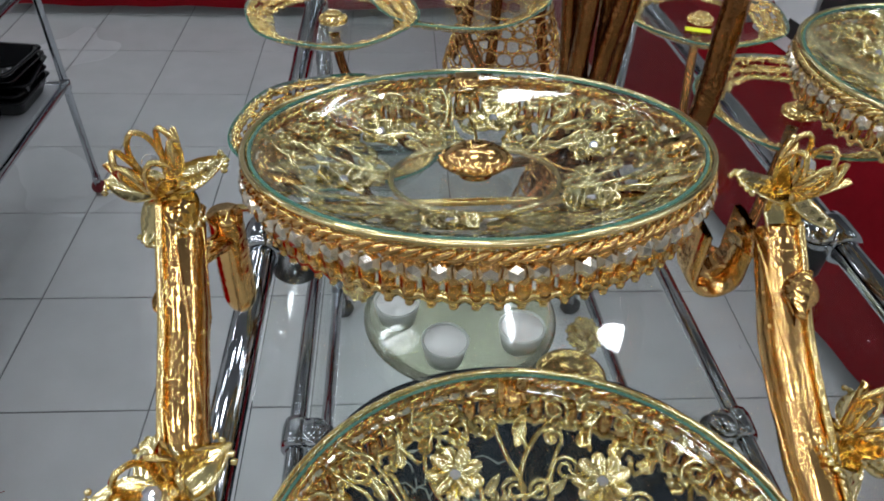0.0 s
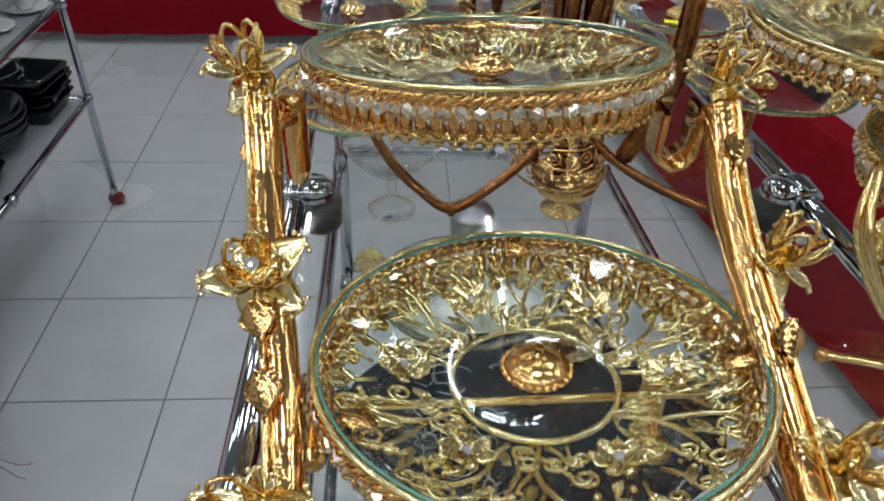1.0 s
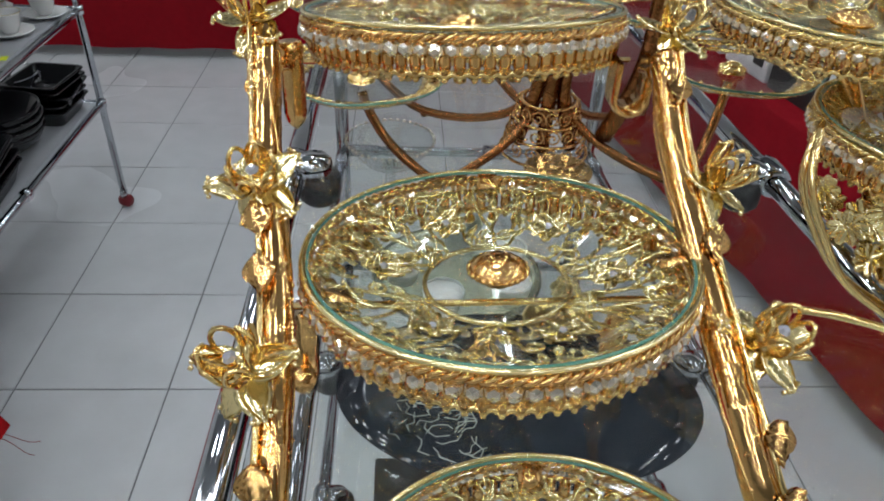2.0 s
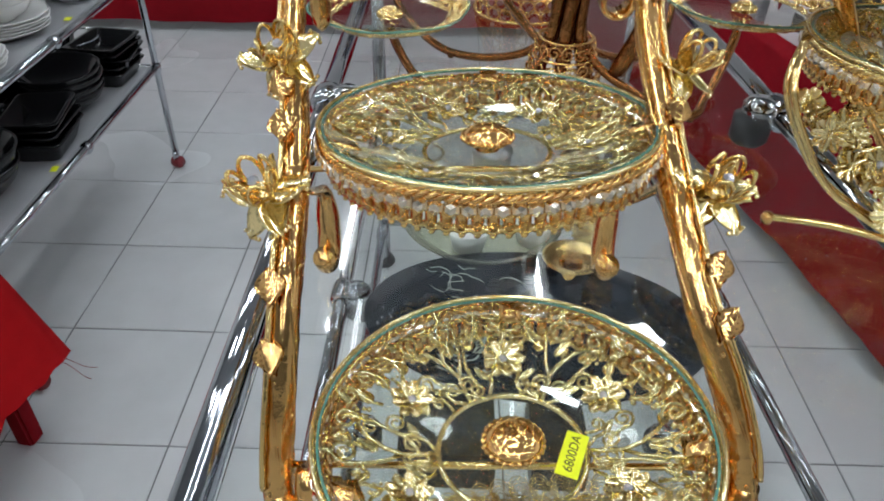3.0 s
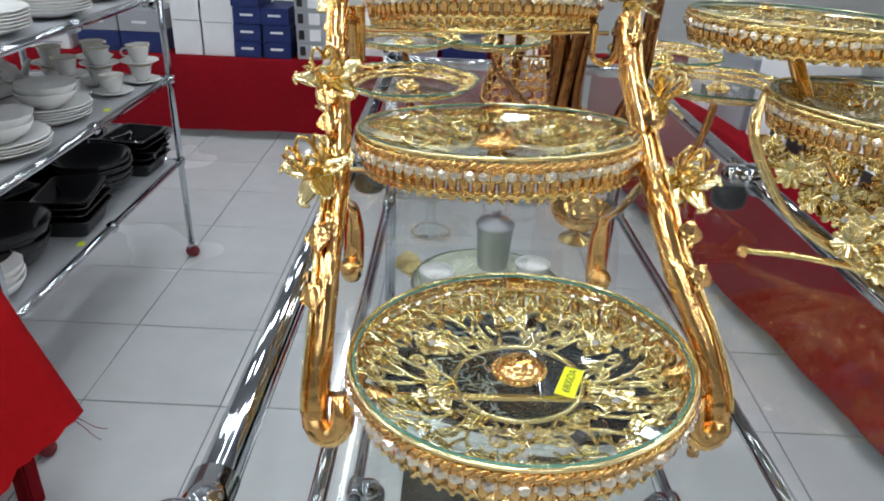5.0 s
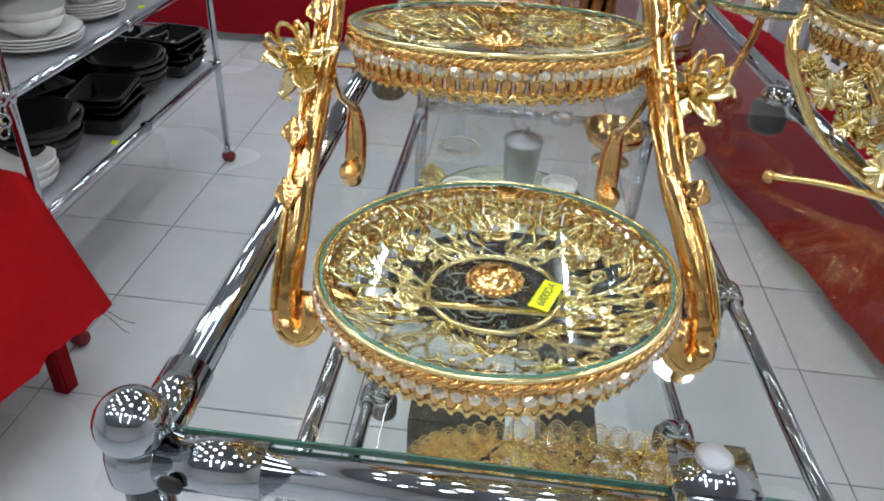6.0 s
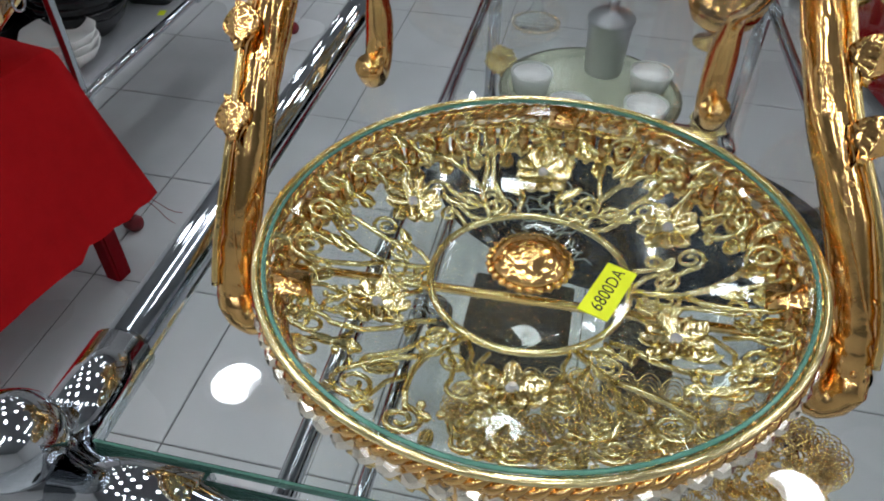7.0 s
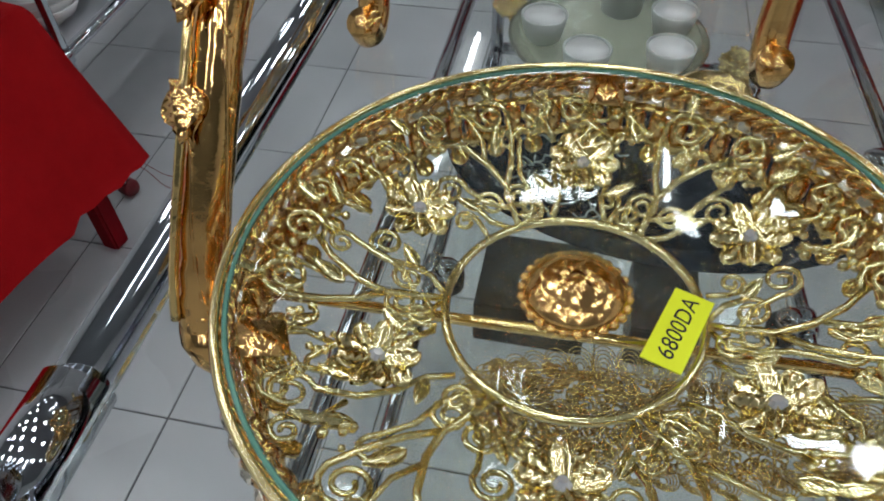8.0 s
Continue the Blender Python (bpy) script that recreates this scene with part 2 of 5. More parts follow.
for i, (dx, tall) in enumerate(((-1.02, 4), (-0.86, 3))):
    for k in range(tall):
        carton("carton", "navy blue cardboard box with a white printed bar, stacked", (0.15, 0.3, 0.088), pose(dx, 3.70, 0.471 + 0.09 * k, 0, 0, 1.5 * ((k + i) % 3 - 1)),
               CARD_BLUE, ((0, 0.05, 0.07, 0.012, CARD_WHITE),), "navy cartons")
for k in range(4):
    carton("carton", "grey cardboard box with a pale picture panel, stacked", (0.17, 0.3, 0.085), pose(-0.67, 3.72, 0.471 + 0.087 * k, 0, 0, 2 - k), CARD_GREY,
           ((0.02, 0.045, 0.06, 0.06, CARD_WHITE), (-0.055, 0.045, 0.03, 0.05, CARD_BLACK)), "picture cartons")
for dx, h in ((-1.32, 0.34), (-1.20, 0.33)):
    carton("carton", "tall plain white cardboard box", (0.17 if dx < -1.25 else 0.2, 0.3, h), pose(dx - (0.03 if dx < -1.25 else -0.02), 3.71, 0.471), CARD_WHITE, ((0, h * 0.55, 0.15, 0.004, CARD_GREY),), "white cartons")
for k in range(2):
    for dx in (-1.62, -1.86):
        carton("carton", "wide navy blue box with a white printed bar", (0.23, 0.3, 0.11), pose(dx, 3.72, 0.471 + 0.112 * k), CARD_BLUE if k == 0 else CARD_GREY, ((0, 0.05, 0.08, 0.014, CARD_WHITE),), "wide cartons")
for dx in (-2.15, -2.4, -2.65):
    for k in range(3):
        carton("carton", "flat white cardboard box, stacked", (0.24, 0.3, 0.075), pose(dx, 3.72, 0.471 + 0.077 * k), CARD_WHITE, ((0, 0.035, 0.16, 0.008, CARD_GREY),), "flat cartons")
for i in range(4):
    carton("carton", "white and grey cardboard box, stacked", (0.26, 0.28, 0.2 + 0.05 * (i % 3)), pose(-0.40 + 0.29 * i, 3.87, 0.471), (CARD_WHITE, CARD_GREY, CARD_BLUE)[i % 3],
           ((0, 0.1, 0.12, 0.03, (CARD_BLUE, CARD_WHITE, CARD_WHITE)[i % 3]),), "counter cartons")


def tumbler(m):
    t = thing("drinking_glass", "clear drinking glass standing on a carton", "glass", m, "drinking glasses")
    part("body", lathe([(0, 0.0), (0.024, 0.0), (0.03, 0.09), (0.0285, 0.09), (0.023, 0.006), (0, 0.006)], 20), GLASS, t)
    return t


for i in range(7):
    tumbler(pose(-1.93 + 0.062 * i, 3.67 + 0.03 * (i % 2), 0.696))

# ---- red table beside the trolley, with kitchenware boxes ----
TABLE = pose(1.62, 1.75, 0, 0, 0, -79.5)
skirted_counter("display_table", "display table under a red cloth beside the trolley", 3.6, 0.85, 0.60, TABLE, 0.02, 0.07)


def on_table(along, back, z=0.601, rz=0):
    """A pose on the red table: along its front edge towards the far wall, and back from that edge."""
    return TABLE @ pose(-along, -0.425 + back, z, 0, 0, rz)


def leaf_print(t, size, x, z, s, material):
    bm = bmesh.new()
    ring = [bm.verts.new((x + s * 0.6 * math.cos(a) * (1 + 0.2 * math.sin(3 * a)), -size[1] / 2 - 0.002, z + s * math.sin(a))) for a in (i * math.tau / 20 for i in range(20))]
    bm.faces.new(ring)
    part("print", bm, material, t, "plain printed shape", flat=True)


for along, w, h, mt, lab in ((-0.62, 0.2, 0.30, CARD_WHITE, "white cardboard box with a green vegetable printed on it"), (-0.40, 0.2, 0.26, CARD_BLACK, "black cardboard box with pale printed bars"),
                             (-0.17, 0.2, 0.30, CARD_WHITE, "white cardboard box with dark and red prints"), (0.06, 0.22, 0.27, CARD_BLACK, "dark cardboard box with pale printed bars"),
                             (0.30, 0.22, 0.30, CARD_WHITE, "white cardboard box with a red flower printed on it"), (-0.86, 0.22, 0.25, CARD_BLACK, "black cardboard box with pale printed bars"),
                             (0.56, 0.24, 0.26, CARD_GREY, "grey cardboard box with pale printed bars"), (0.82, 0.22, 0.3, CARD_WHITE, "white cardboard box with dark prints")):
    size = (w, 0.22, h)
    b = carton("carton", lab, size, on_table(along, 0.19, rz=2 * math.sin(along * 9)), mt, group="kitchenware boxes")
    if mt is CARD_WHITE:
        leaf_print(b, size, 0.02, h * 0.62, 0.045, PRINT_GREEN if along < -0.3 else CARD_BLACK)
        leaf_print(b, size, -0.05, h * 0.3, 0.018, RED)
        part("print", box((0.05, 0.002, 0.05), pose(0.06, -0.111, h * 0.22)), CARD_BLACK, b, "plain printed bar", flat=True)
    else:
        for k in range(4):
            part("print", box((0.02 + 0.012 * (k % 3), 0.002, 0.012), pose(0.03 - 0.025 * (k % 2), -0.111, h * 0.3 + 0.028 * k)), CARD_WHITE if k % 3 else PRINT_RED, b, "plain printed bar", flat=True)


def cooking_pot(m, material, lid):
    t = thing("cooking_pot", "shiny lidded cooking pot standing on the red table", "pot", m, "cooking pots")
    part("body", lathe([(0, 0), (0.10, 0), (0.112, 0.012), (0.115, 0.12), (0.12, 0.124), (0.112, 0.124), (0.108, 0.014), (0, 0.008)], 36), material, t)
    part("lid", lathe([(0.118, 0.126), (0.09, 0.142), (0.03, 0.153), (0, 0.155)], 36), lid, t)
    part("knob", lathe([(0.0, 0.156), (0.01, 0.157), (0.008, 0.165), (0.018, 0.172), (0.016, 0.182), (0, 0.185)], 20), DARK, t)
    for s in (-1, 1):
        part("handle", tube([(s * 0.113, -0.03, 0.09), (s * 0.14, -0.025, 0.095), (s * 0.148, 0, 0.096), (s * 0.14, 0.025, 0.095), (s * 0.113, 0.03, 0.09)], 0.006, 8), DARK, t)
    return t


for i, (a, bk) in enumerate(((-0.75, 0.5), (-0.45, 0.52), (-0.1, 0.5), (0.2, 0.52), (0.5, 0.5), (0.8, 0.52), (1.1, 0.35))):
    cooking_pot(on_table(a, bk, rz=40 * i), (CHROME, CARD_BLACK, PRINT_RED)[i % 3], (CHROME, GLASS, CHROME)[i % 3])

# ---- chrome rack with crockery ----
RX0, RX1, RY0, RY1 = -0.885, -1.40, 0.92, 2.06
rack = thing("shelf_rack", "chrome tube rack on castors with three grey shelves", "rack")
for x in (RX0, RX1):
    for y in (RY0, RY1):
        part("upright", tube([(x, y, 0.06), (x, y, 1.35)], 0.0115, 16), CHROME, rack)
        part("castor", lathe([(0.0, -0.02), (0.018, -0.02), (0.023, -0.012), (0.023, 0.012), (0.018, 0.02), (0, 0.02)], 20, pose(x, y + 0.005, 0.024, 90, 0, 70)), RUBBER, rack, "dark red rubber castor wheel")
        part("castor_fork", box((0.02, 0.028, 0.036), pose(x, y, 0.056), 0.004), CHROME, rack)
        for z in (0.405, 0.715, 1.0):
            part("collar", lathe([(0.0118, -0.014), (0.016, -0.012), (0.016, 0.012), (0.0118, 0.014)], 16, pose(x, y, z)), CHROME, rack)
for z in (0.405, 0.715, 1.0):
    for x in (RX0, RX1):
        part("rail", tube([(x, RY0, z), (x, RY1, z)], 0.011, 14), CHROME, rack)
        part("clip", lathe([(0.0112, -0.012), (0.018, -0.009), (0.018, 0.009), (0.0112, 0.012)], 14, pose(x, 1.47, z, 90)), CHROME, rack)
    for y in (RY0, RY1):
        part("rail", tube([(RX0, y, z), (RX1, y, z)], 0.011, 14), CHROME, rack)
    part("shelf", box((RX0 - RX1 - 0.024, RY1 - RY0 - 0.024, 0.012), pose((RX0 + RX1) / 2, (RY0 + RY1) / 2, z + 0.003), 0.003), SHELF, rack, "grey shelf panel", flat=True)


def tray_mesh(w, d, h, wall=0.006, flare=0.018):
    """An open rectangular dish with a flared wall and rounded corners."""
    bm = bmesh.new()

    def ring(a, b, z, r=0.02):
        pts = []
        for cx, cy, a0 in ((a - r, b - r, 0), (-a + r, b - r, 90), (-a + r, -b + r, 180), (a - r, -b + r, 270)):
            for k in range(5):
                q = math.radians(a0 + 22.5 * k)
                pts.append(bm.verts.new((cx + r * math.cos(q), cy + r * math.sin(q), z)))
        return pts
    a, b = w / 2 - flare, d / 2 - flare
    rings = [ring(a, b, 0), ring(w / 2, d / 2, h), ring(w / 2 + 0.006, d / 2 + 0.006, h + 0.002), ring(w / 2 + 0.005, d / 2 + 0.005, h + 0.006), ring(w / 2 - wall, d / 2 - wall, h + 0.005), ring(a - wall, b - wall, wall)]
    for p, q in zip(rings, rings[1:]):
        for i in range(20):
            bm.faces.new((p[i], p[(i + 1) % 20], q[(i + 1) % 20], q[i]))
    bm.faces.new(list(reversed(rings[0])))
    bm.faces.new(rings[-1])
    return bm


def black_dish(m, w, d, h, label):
    t = thing("serving_dish", label, "dish", m, "black serving dishes")
    part("body", tray_mesh(w, d, h), BLACK, t)
    return t


def black_bowl(m, r, h):
    t = thing("bowl", "black glazed round bowl in a stack on the rack", "bowl", m, "black bowls")
    part("body", lathe([(0, 0), (r * 0.5, 0), (r * 0.56, 0.006), (r * 0.85, h * 0.5), (r, h), (r * 0.98, h + 0.004), (r * 0.94, h), (r * 0.8, h * 0.5), (r * 0.5, 0.01), (0, 0.009)], 40), BLACK, t)
    return t


Z1 = 0.415
rnd = random.Random(4)
for x, y, w, d, h, n, rz in ((-0.985, 1.945, 0.16, 0.19, 0.045, 5, 0), (-1.21, 1.92, 0.22, 0.18, 0.05, 4, 20), (-1.26, 1.66, 0.2, 0.24, 0.05, 5, -8),
                             (-0.985, 1.455, 0.15, 0.21, 0.05, 4, 14), (-1.20, 1.40, 0.18, 0.21, 0.05, 4, -12), (-1.27, 1.14, 0.2, 0.22, 0.05, 5, 6)):
    z = Z1
    for k in range(n):
        black_dish(pose(x + rnd.uniform(-.008, .008), y + rnd.uniform(-.008, .008), z, 0, 0, rz + rnd.uniform(-12, 12)), w, d, h, "black glazed rectangular dish in a stack")
        z += 0.021
for x, y, r, h, n in ((-1.04, 1.705, 0.125, 0.065, 4), (-1.045, 1.195, 0.125, 0.085, 3)):
    for k in range(n):
        black_bowl(pose(x + rnd.uniform(-.006, .006), y + rnd.uniform(-.006, .006), Z1 + 0.022 * k), r, h)
hoop = thing("wire_hoop", "round chrome wire stand among the black dishes", "wire stand", pose(-1.12, 1.98, Z1))
part("ring", tube(arc(0.09, 0, math.tau * 0.98, 40, 0.12), 0.003, 8, closed=True), CHROME, hoop)
for k in range(3):
    a = k * math.tau / 3 + 0.4
    part("leg", tube([(0.09 * math.cos(a), 0.09 * math.sin(a), 0.12), (0.1 * math.cos(a), 0.1 * math.sin(a), 0.001)], 0.0028, 8), CHROME, hoop)


def plate_profile(r, h):
    return [(0, 0.003), (r * 0.55, 0.0), (r * 0.62, 0.004), (r, h), (r + 0.001, h + 0.0025), (r * 0.97, h + 0.003), (r * 0.62, 0.0075), (0, 0.0065)]


def wavy(bm, n, amount, r0):
    """Scallops the outer part of a turned mesh."""
    for v in bm.verts:
        r = math.hypot(v.co.x, v.co.y)
        if r > r0:
            k = 1 + amount * (r - r0) / r0 * math.sin(n * math.atan2(v.co.y, v.co.x))
            v.co.x *= k
            v.co.y *= k
    return bm


def white_plate(m, r, h=0.022, label="white porcelain plate in a stack"):
    t = thing("plate", label, "plate", m, "white plates")
    part("body", wavy(lathe(plate_profile(r, h), 48), 12, 0.03, r * 0.7), WHITE, t)
    return t


def white_bowl(m, r, h, label="white porcelain bowl with a scalloped rim"):
    t = thing("bowl", label, "bowl", m, "white bowls")
    part("body", wavy(lathe([(0, 0.0), (r * 0.42, 0), (r * 0.45, 0.006), (r * 0.8, h * 0.45), (r, h), (r * 0.97, h + 0.002), (r * 0.77, h * 0.47), (r * 0.4, 0.012), (0, 0.01)], 40), 10, 0.05, r * 0.7), WHITE, t)
    return t


def cup_saucer(m):
    s = thing("saucer", "white porcelain saucer under a cup", "saucer", m, "saucers")
    part("body", wavy(lathe(plate_profile(0.062, 0.012), 36), 10, 0.05, 0.045), WHITE, s)
    t = thing("teacup", "white porcelain teacup with a pale gold rim", "cup", m @ pose(0, 0, 0.0075, 0, 0, 50), "teacups")
    part("body", lathe([(0, 0), (0.02, 0), (0.022, 0.006), (0.03, 0.02), (0.036, 0.05), (0.04, 0.055), (0.038, 0.056), (0.033, 0.05), (0.027, 0.02), (0.0, 0.01)], 32), WHITE, t)
    part("handle", tube(bezier((0.034, 0, 0.045), (0.065, 0, 0.05), (0.06, 0, 0.012), (0.03, 0, 0.02), 12), 0.0032, 8), WHITE, t)
    part("rim", tube(arc(0.039, 0, math.tau * 31 / 32, 32, 0.0562), 0.0011, 6, closed=True), GOLD_PALE, t, "thin gold rim")
    return t


Z2 = 0.725
for x, y, n in ((-0.94, 1.96, 2), (-1.05, 1.90, 2), (-0.97, 1.80, 1), (-1.11, 1.99, 2), (-1.08, 1.74, 2), (-1.20, 1.88, 2), (-1.21, 1.70, 1)):
    for k in range(n):
        cup_saucer(pose(x, y, Z2 + 0.064 * k, 0, 0, 70 * k + 300 * x))
for x, y, r, n in ((-1.02, 1.50, 0.115, 5), (-1.25, 1.52, 0.12, 6), (-1.0, 1.22, 0.12, 4), (-1.24, 1.24, 0.11, 7)):
    for k in range(n):
        white_plate(pose(x + rnd.uniform(-.004, .004), y, Z2 + 0.008 * k, 0, 0, 40 * k), r)
    top = Z2 + 0.008 * (n - 1) + 0.006
    white_bowl(pose(x, y, top), r * 0.72, 0.05)
    white_bowl(pose(x + 0.003, y, top + 0.02), r * 0.72, 0.05)
teapot = thing("teapot", "white porcelain teapot with a knobbed lid", "teapot", pose(-1.30, 1.74, Z2, 0, 0, 60))
part("body", lathe([(0, 0), (0.035, 0), (0.04, 0.005), (0.062, 0.03), (0.068, 0.055), (0.055, 0.085), (0.035, 0.098), (0, 0.1)], 36), WHITE, teapot)
part("lid", lathe([(0.036, 0.099), (0.02, 0.113), (0.006, 0.116), (0.012, 0.126), (0, 0.134)], 28), WHITE, teapot)
part("spout", tube(bezier((0.06, 0, 0.035), (0.09, 0, 0.04), (0.085, 0, 0.075), (0.11, 0, 0.092), 10), [0.016 - 0.001 * k for k in range(10)], 12), WHITE, teapot)
part("handle", tube(bezier((-0.06, 0, 0.075), (-0.12, 0, 0.1), (-0.11, 0, 0.02), (-0.064, 0, 0.035), 14), 0.005, 8), WHITE, teapot)
Z3 = 1.01
for x, y, r, n in ((-1.0, 1.55, 0.12, 6), (-1.02, 1.25, 0.13, 6), (-1.28, 1.45, 0.13, 7), (-1.02, 1.86, 0.11, 4)):
    for k in range(n):
        white_plate(pose(x, y, Z3 + 0.008 * k, 0, 0, 33 * k), r)
for k in range(3):
    white_bowl(pose(-0.99, 1.03, Z1 + 0.018 * k, 0, 0, 20 * k), 0.085, 0.05, "white porcelain bowl in a stack on the lower shelf")
for x, y in ((-0.9, 1.33), (-0.9, 1.62)):
    tg = thing("price_label", "small yellow price sticker on the rack's shelf edge", "label", pose(x - 0.012, y, 0.7255 if y > 1.5 else 0.4155, 0, 0, 10), "price stickers")
    part("paper", box((0.018, 0.028, 0.0008), pose(0, 0, 0.0004)), PRICE, tg, flat=True)

# ---- red cloth-covered stool in front of the rack ----
stool = thing("stool", "low square stool under a frayed red cloth", "stool", pose(-1.163, 0.477, 0, 0, 0, -10))
bm = bmesh.new()
HW, HD, HT = 0.30, 0.37, 0.60
levels = ((HT + 0.003, 0.985), (HT, 1.0), (HT - 0.012, 1.03), (0.48, 1.13), (0.36, 1.25), (0.25, 1.36))
rows, per = [], 96
for z, k in levels:
    row = []
    for i in range(per):
        a = i / per * 4
        s, u = int(a), a - int(a)
        x, y = ((1, -1 + 2 * u), (1 - 2 * u, 1), (-1, 1 - 2 * u), (-1 + 2 * u, -1))[s]
        f = 1 + (1 - z / HT) * 0.06 * noise.noise(Vector((x * 3, y * 3, 2.0)))
        row.append(bm.verts.new((x * HW * k * f, y * HD * (1 + (k - 1) * 0.32) * f, z + ((0.02 * noise.noise(Vector((x * 6, y * 6, 5.0))) + 0.024 * noise.noise(Vector((x * 25, y * 25, 5.0)))) if z < 0.3 else 0))))
    rows.append(row)
for p, q in zip(rows, rows[1:]):
    for i in range(per):
        bm.faces.new((p[i], q[i], q[(i + 1) % per], p[(i + 1) % per]))
bm.faces.new(rows[0])
part("cloth", bm, RED_FELT, stool, "red cloth with a frayed hem")
for sx in (-1, 1):
    for sy in (-1, 1):
        part("leg", box((0.045, 0.045, HT - 0.01), pose(sx * 0.275, sy * 0.335, (HT - 0.01) / 2), 0.006), RED, stool, "red painted leg", flat=True)
for k in range(2):
    a = Vector((0.395 + 0.004 * k, 0.39 - 0.012 * k, 0.25))
    part("thread", tube(bezier(a, a + Vector((0.02, 0.02, -0.03)), a + Vector((0.05, -0.01 * k, -0.03)), a + Vector((0.06, 0.03 - 0.02 * k, -0.05 - 0.006 * k)), 8), 0.0008, 5), RED, stool)

jar = thing("lantern", "amber glass and gold lantern with a chain on the red stool", "lantern", pose(-0.905, 0.655, HT + 0.003) @ Matrix.Scale(1.28, 4))
part("base", lathe([(0, 0), (0.058, 0.0), (0.062, 0.01), (0.052, 0.022), (0.050, 0.036), (0.062, 0.05), (0.072, 0.06), (0, 0.06)], 24), GOLD_DEEP, jar)
part("glass_body", lathe([(0.07, 0.061), (0.115, 0.10), (0.125, 0.16), (0.11, 0.22), (0.07, 0.26), (0.068, 0.258), (0.107, 0.218), (0.121, 0.16), (0.111, 0.102), (0.068, 0.064)], 12), AMBER, jar, "amber glass")
part("cap", lathe([(0.075, 0.261), (0.08, 0.27), (0.05, 0.30), (0.015, 0.315), (0, 0.33)], 24), GOLD_DEEP, jar)
for k in range(12):
    a = k * math.tau / 12
    part("rib", tube([(r * math.cos(a), r * math.sin(a), z) for r, z in ((0.075, 0.06), (0.117, 0.10), (0.127, 0.16), (0.112, 0.22), (0.074, 0.262))], 0.004, 6), GOLD, jar)
chain = part("chain", add_tube(bmesh.new(), arc(0.012, 0, math.tau * 0.94, 14), 0.002, 6, pose(0.12, 0.02, 0.15, 90, 0, 90), closed=True), CHROME, jar, "chrome chain")
for k in range(1, 6):
    part("link", add_tube(bmesh.new(), arc(0.011, 0, math.tau * 0.94, 14), 0.002, 6, pose(0.135 + 0.002 * k, 0.02, 0.15 + 0.017 * k - 0.05, 90, 0, 90 if k % 2 else 20), closed=True), CHROME, chain)

# ---- chrome trolley with glass shelves ----
XL, YF, YB, RZ = -0.035, -0.155, 1.46, 0.943
RIGHT = {YF: 0.699, YB: 0.610}     # the right side runs slightly askew


def side_x(k, y):
    return XL if k < 0 else RIGHT[YF] + (RIGHT[YB] - RIGHT[YF]) * (y - YF) / (YB - YF)


trolley = thing("display_trolley", "chrome tube display trolley with three clear glass shelves", "trolley")
R = 0.0165
MZ = 0.555
SHELVES = (RZ, MZ, 0.18)
for k in (-1, 1):
    for y in (YF, YB):
        x = side_x(k, y)
        up = part("post", tube([(x, y, 0.05), (x, y, RZ - 0.016)], R, 20), CHROME, trolley)
        part("cap", lathe([(0.0, 0.0255)] + [(0.0255 * math.cos(a), 0.0255 * math.sin(a)) for a in (math.radians(75 - 15 * k) for k in range(9))] + [(0.018, -0.022)], 32, pose(x, y, RZ + 0.034)), CHROME, up, "round chrome ball finial")
        part("neck", lathe([(0.0235, -0.02), (0.0235, 0.0), (0.022, 0.005), (0.018, 0.009)], 28, pose(x, y, RZ + 0.008)), CHROME, up)
        part("castor", lathe([(0, -0.012), (0.025, -0.012), (0.03, 0), (0.025, 0.012), (0, 0.012)], 24, pose(x, y, 0.031, 90)), DARK, up)
        part("slot", box((0.011, 0.002, 0.05), pose(x, y + (-R - 0.0012 if y < 0 else R + 0.0012), RZ - 0.07), 0.0008), DARK, up, "dark slot in the tube", flat=True)
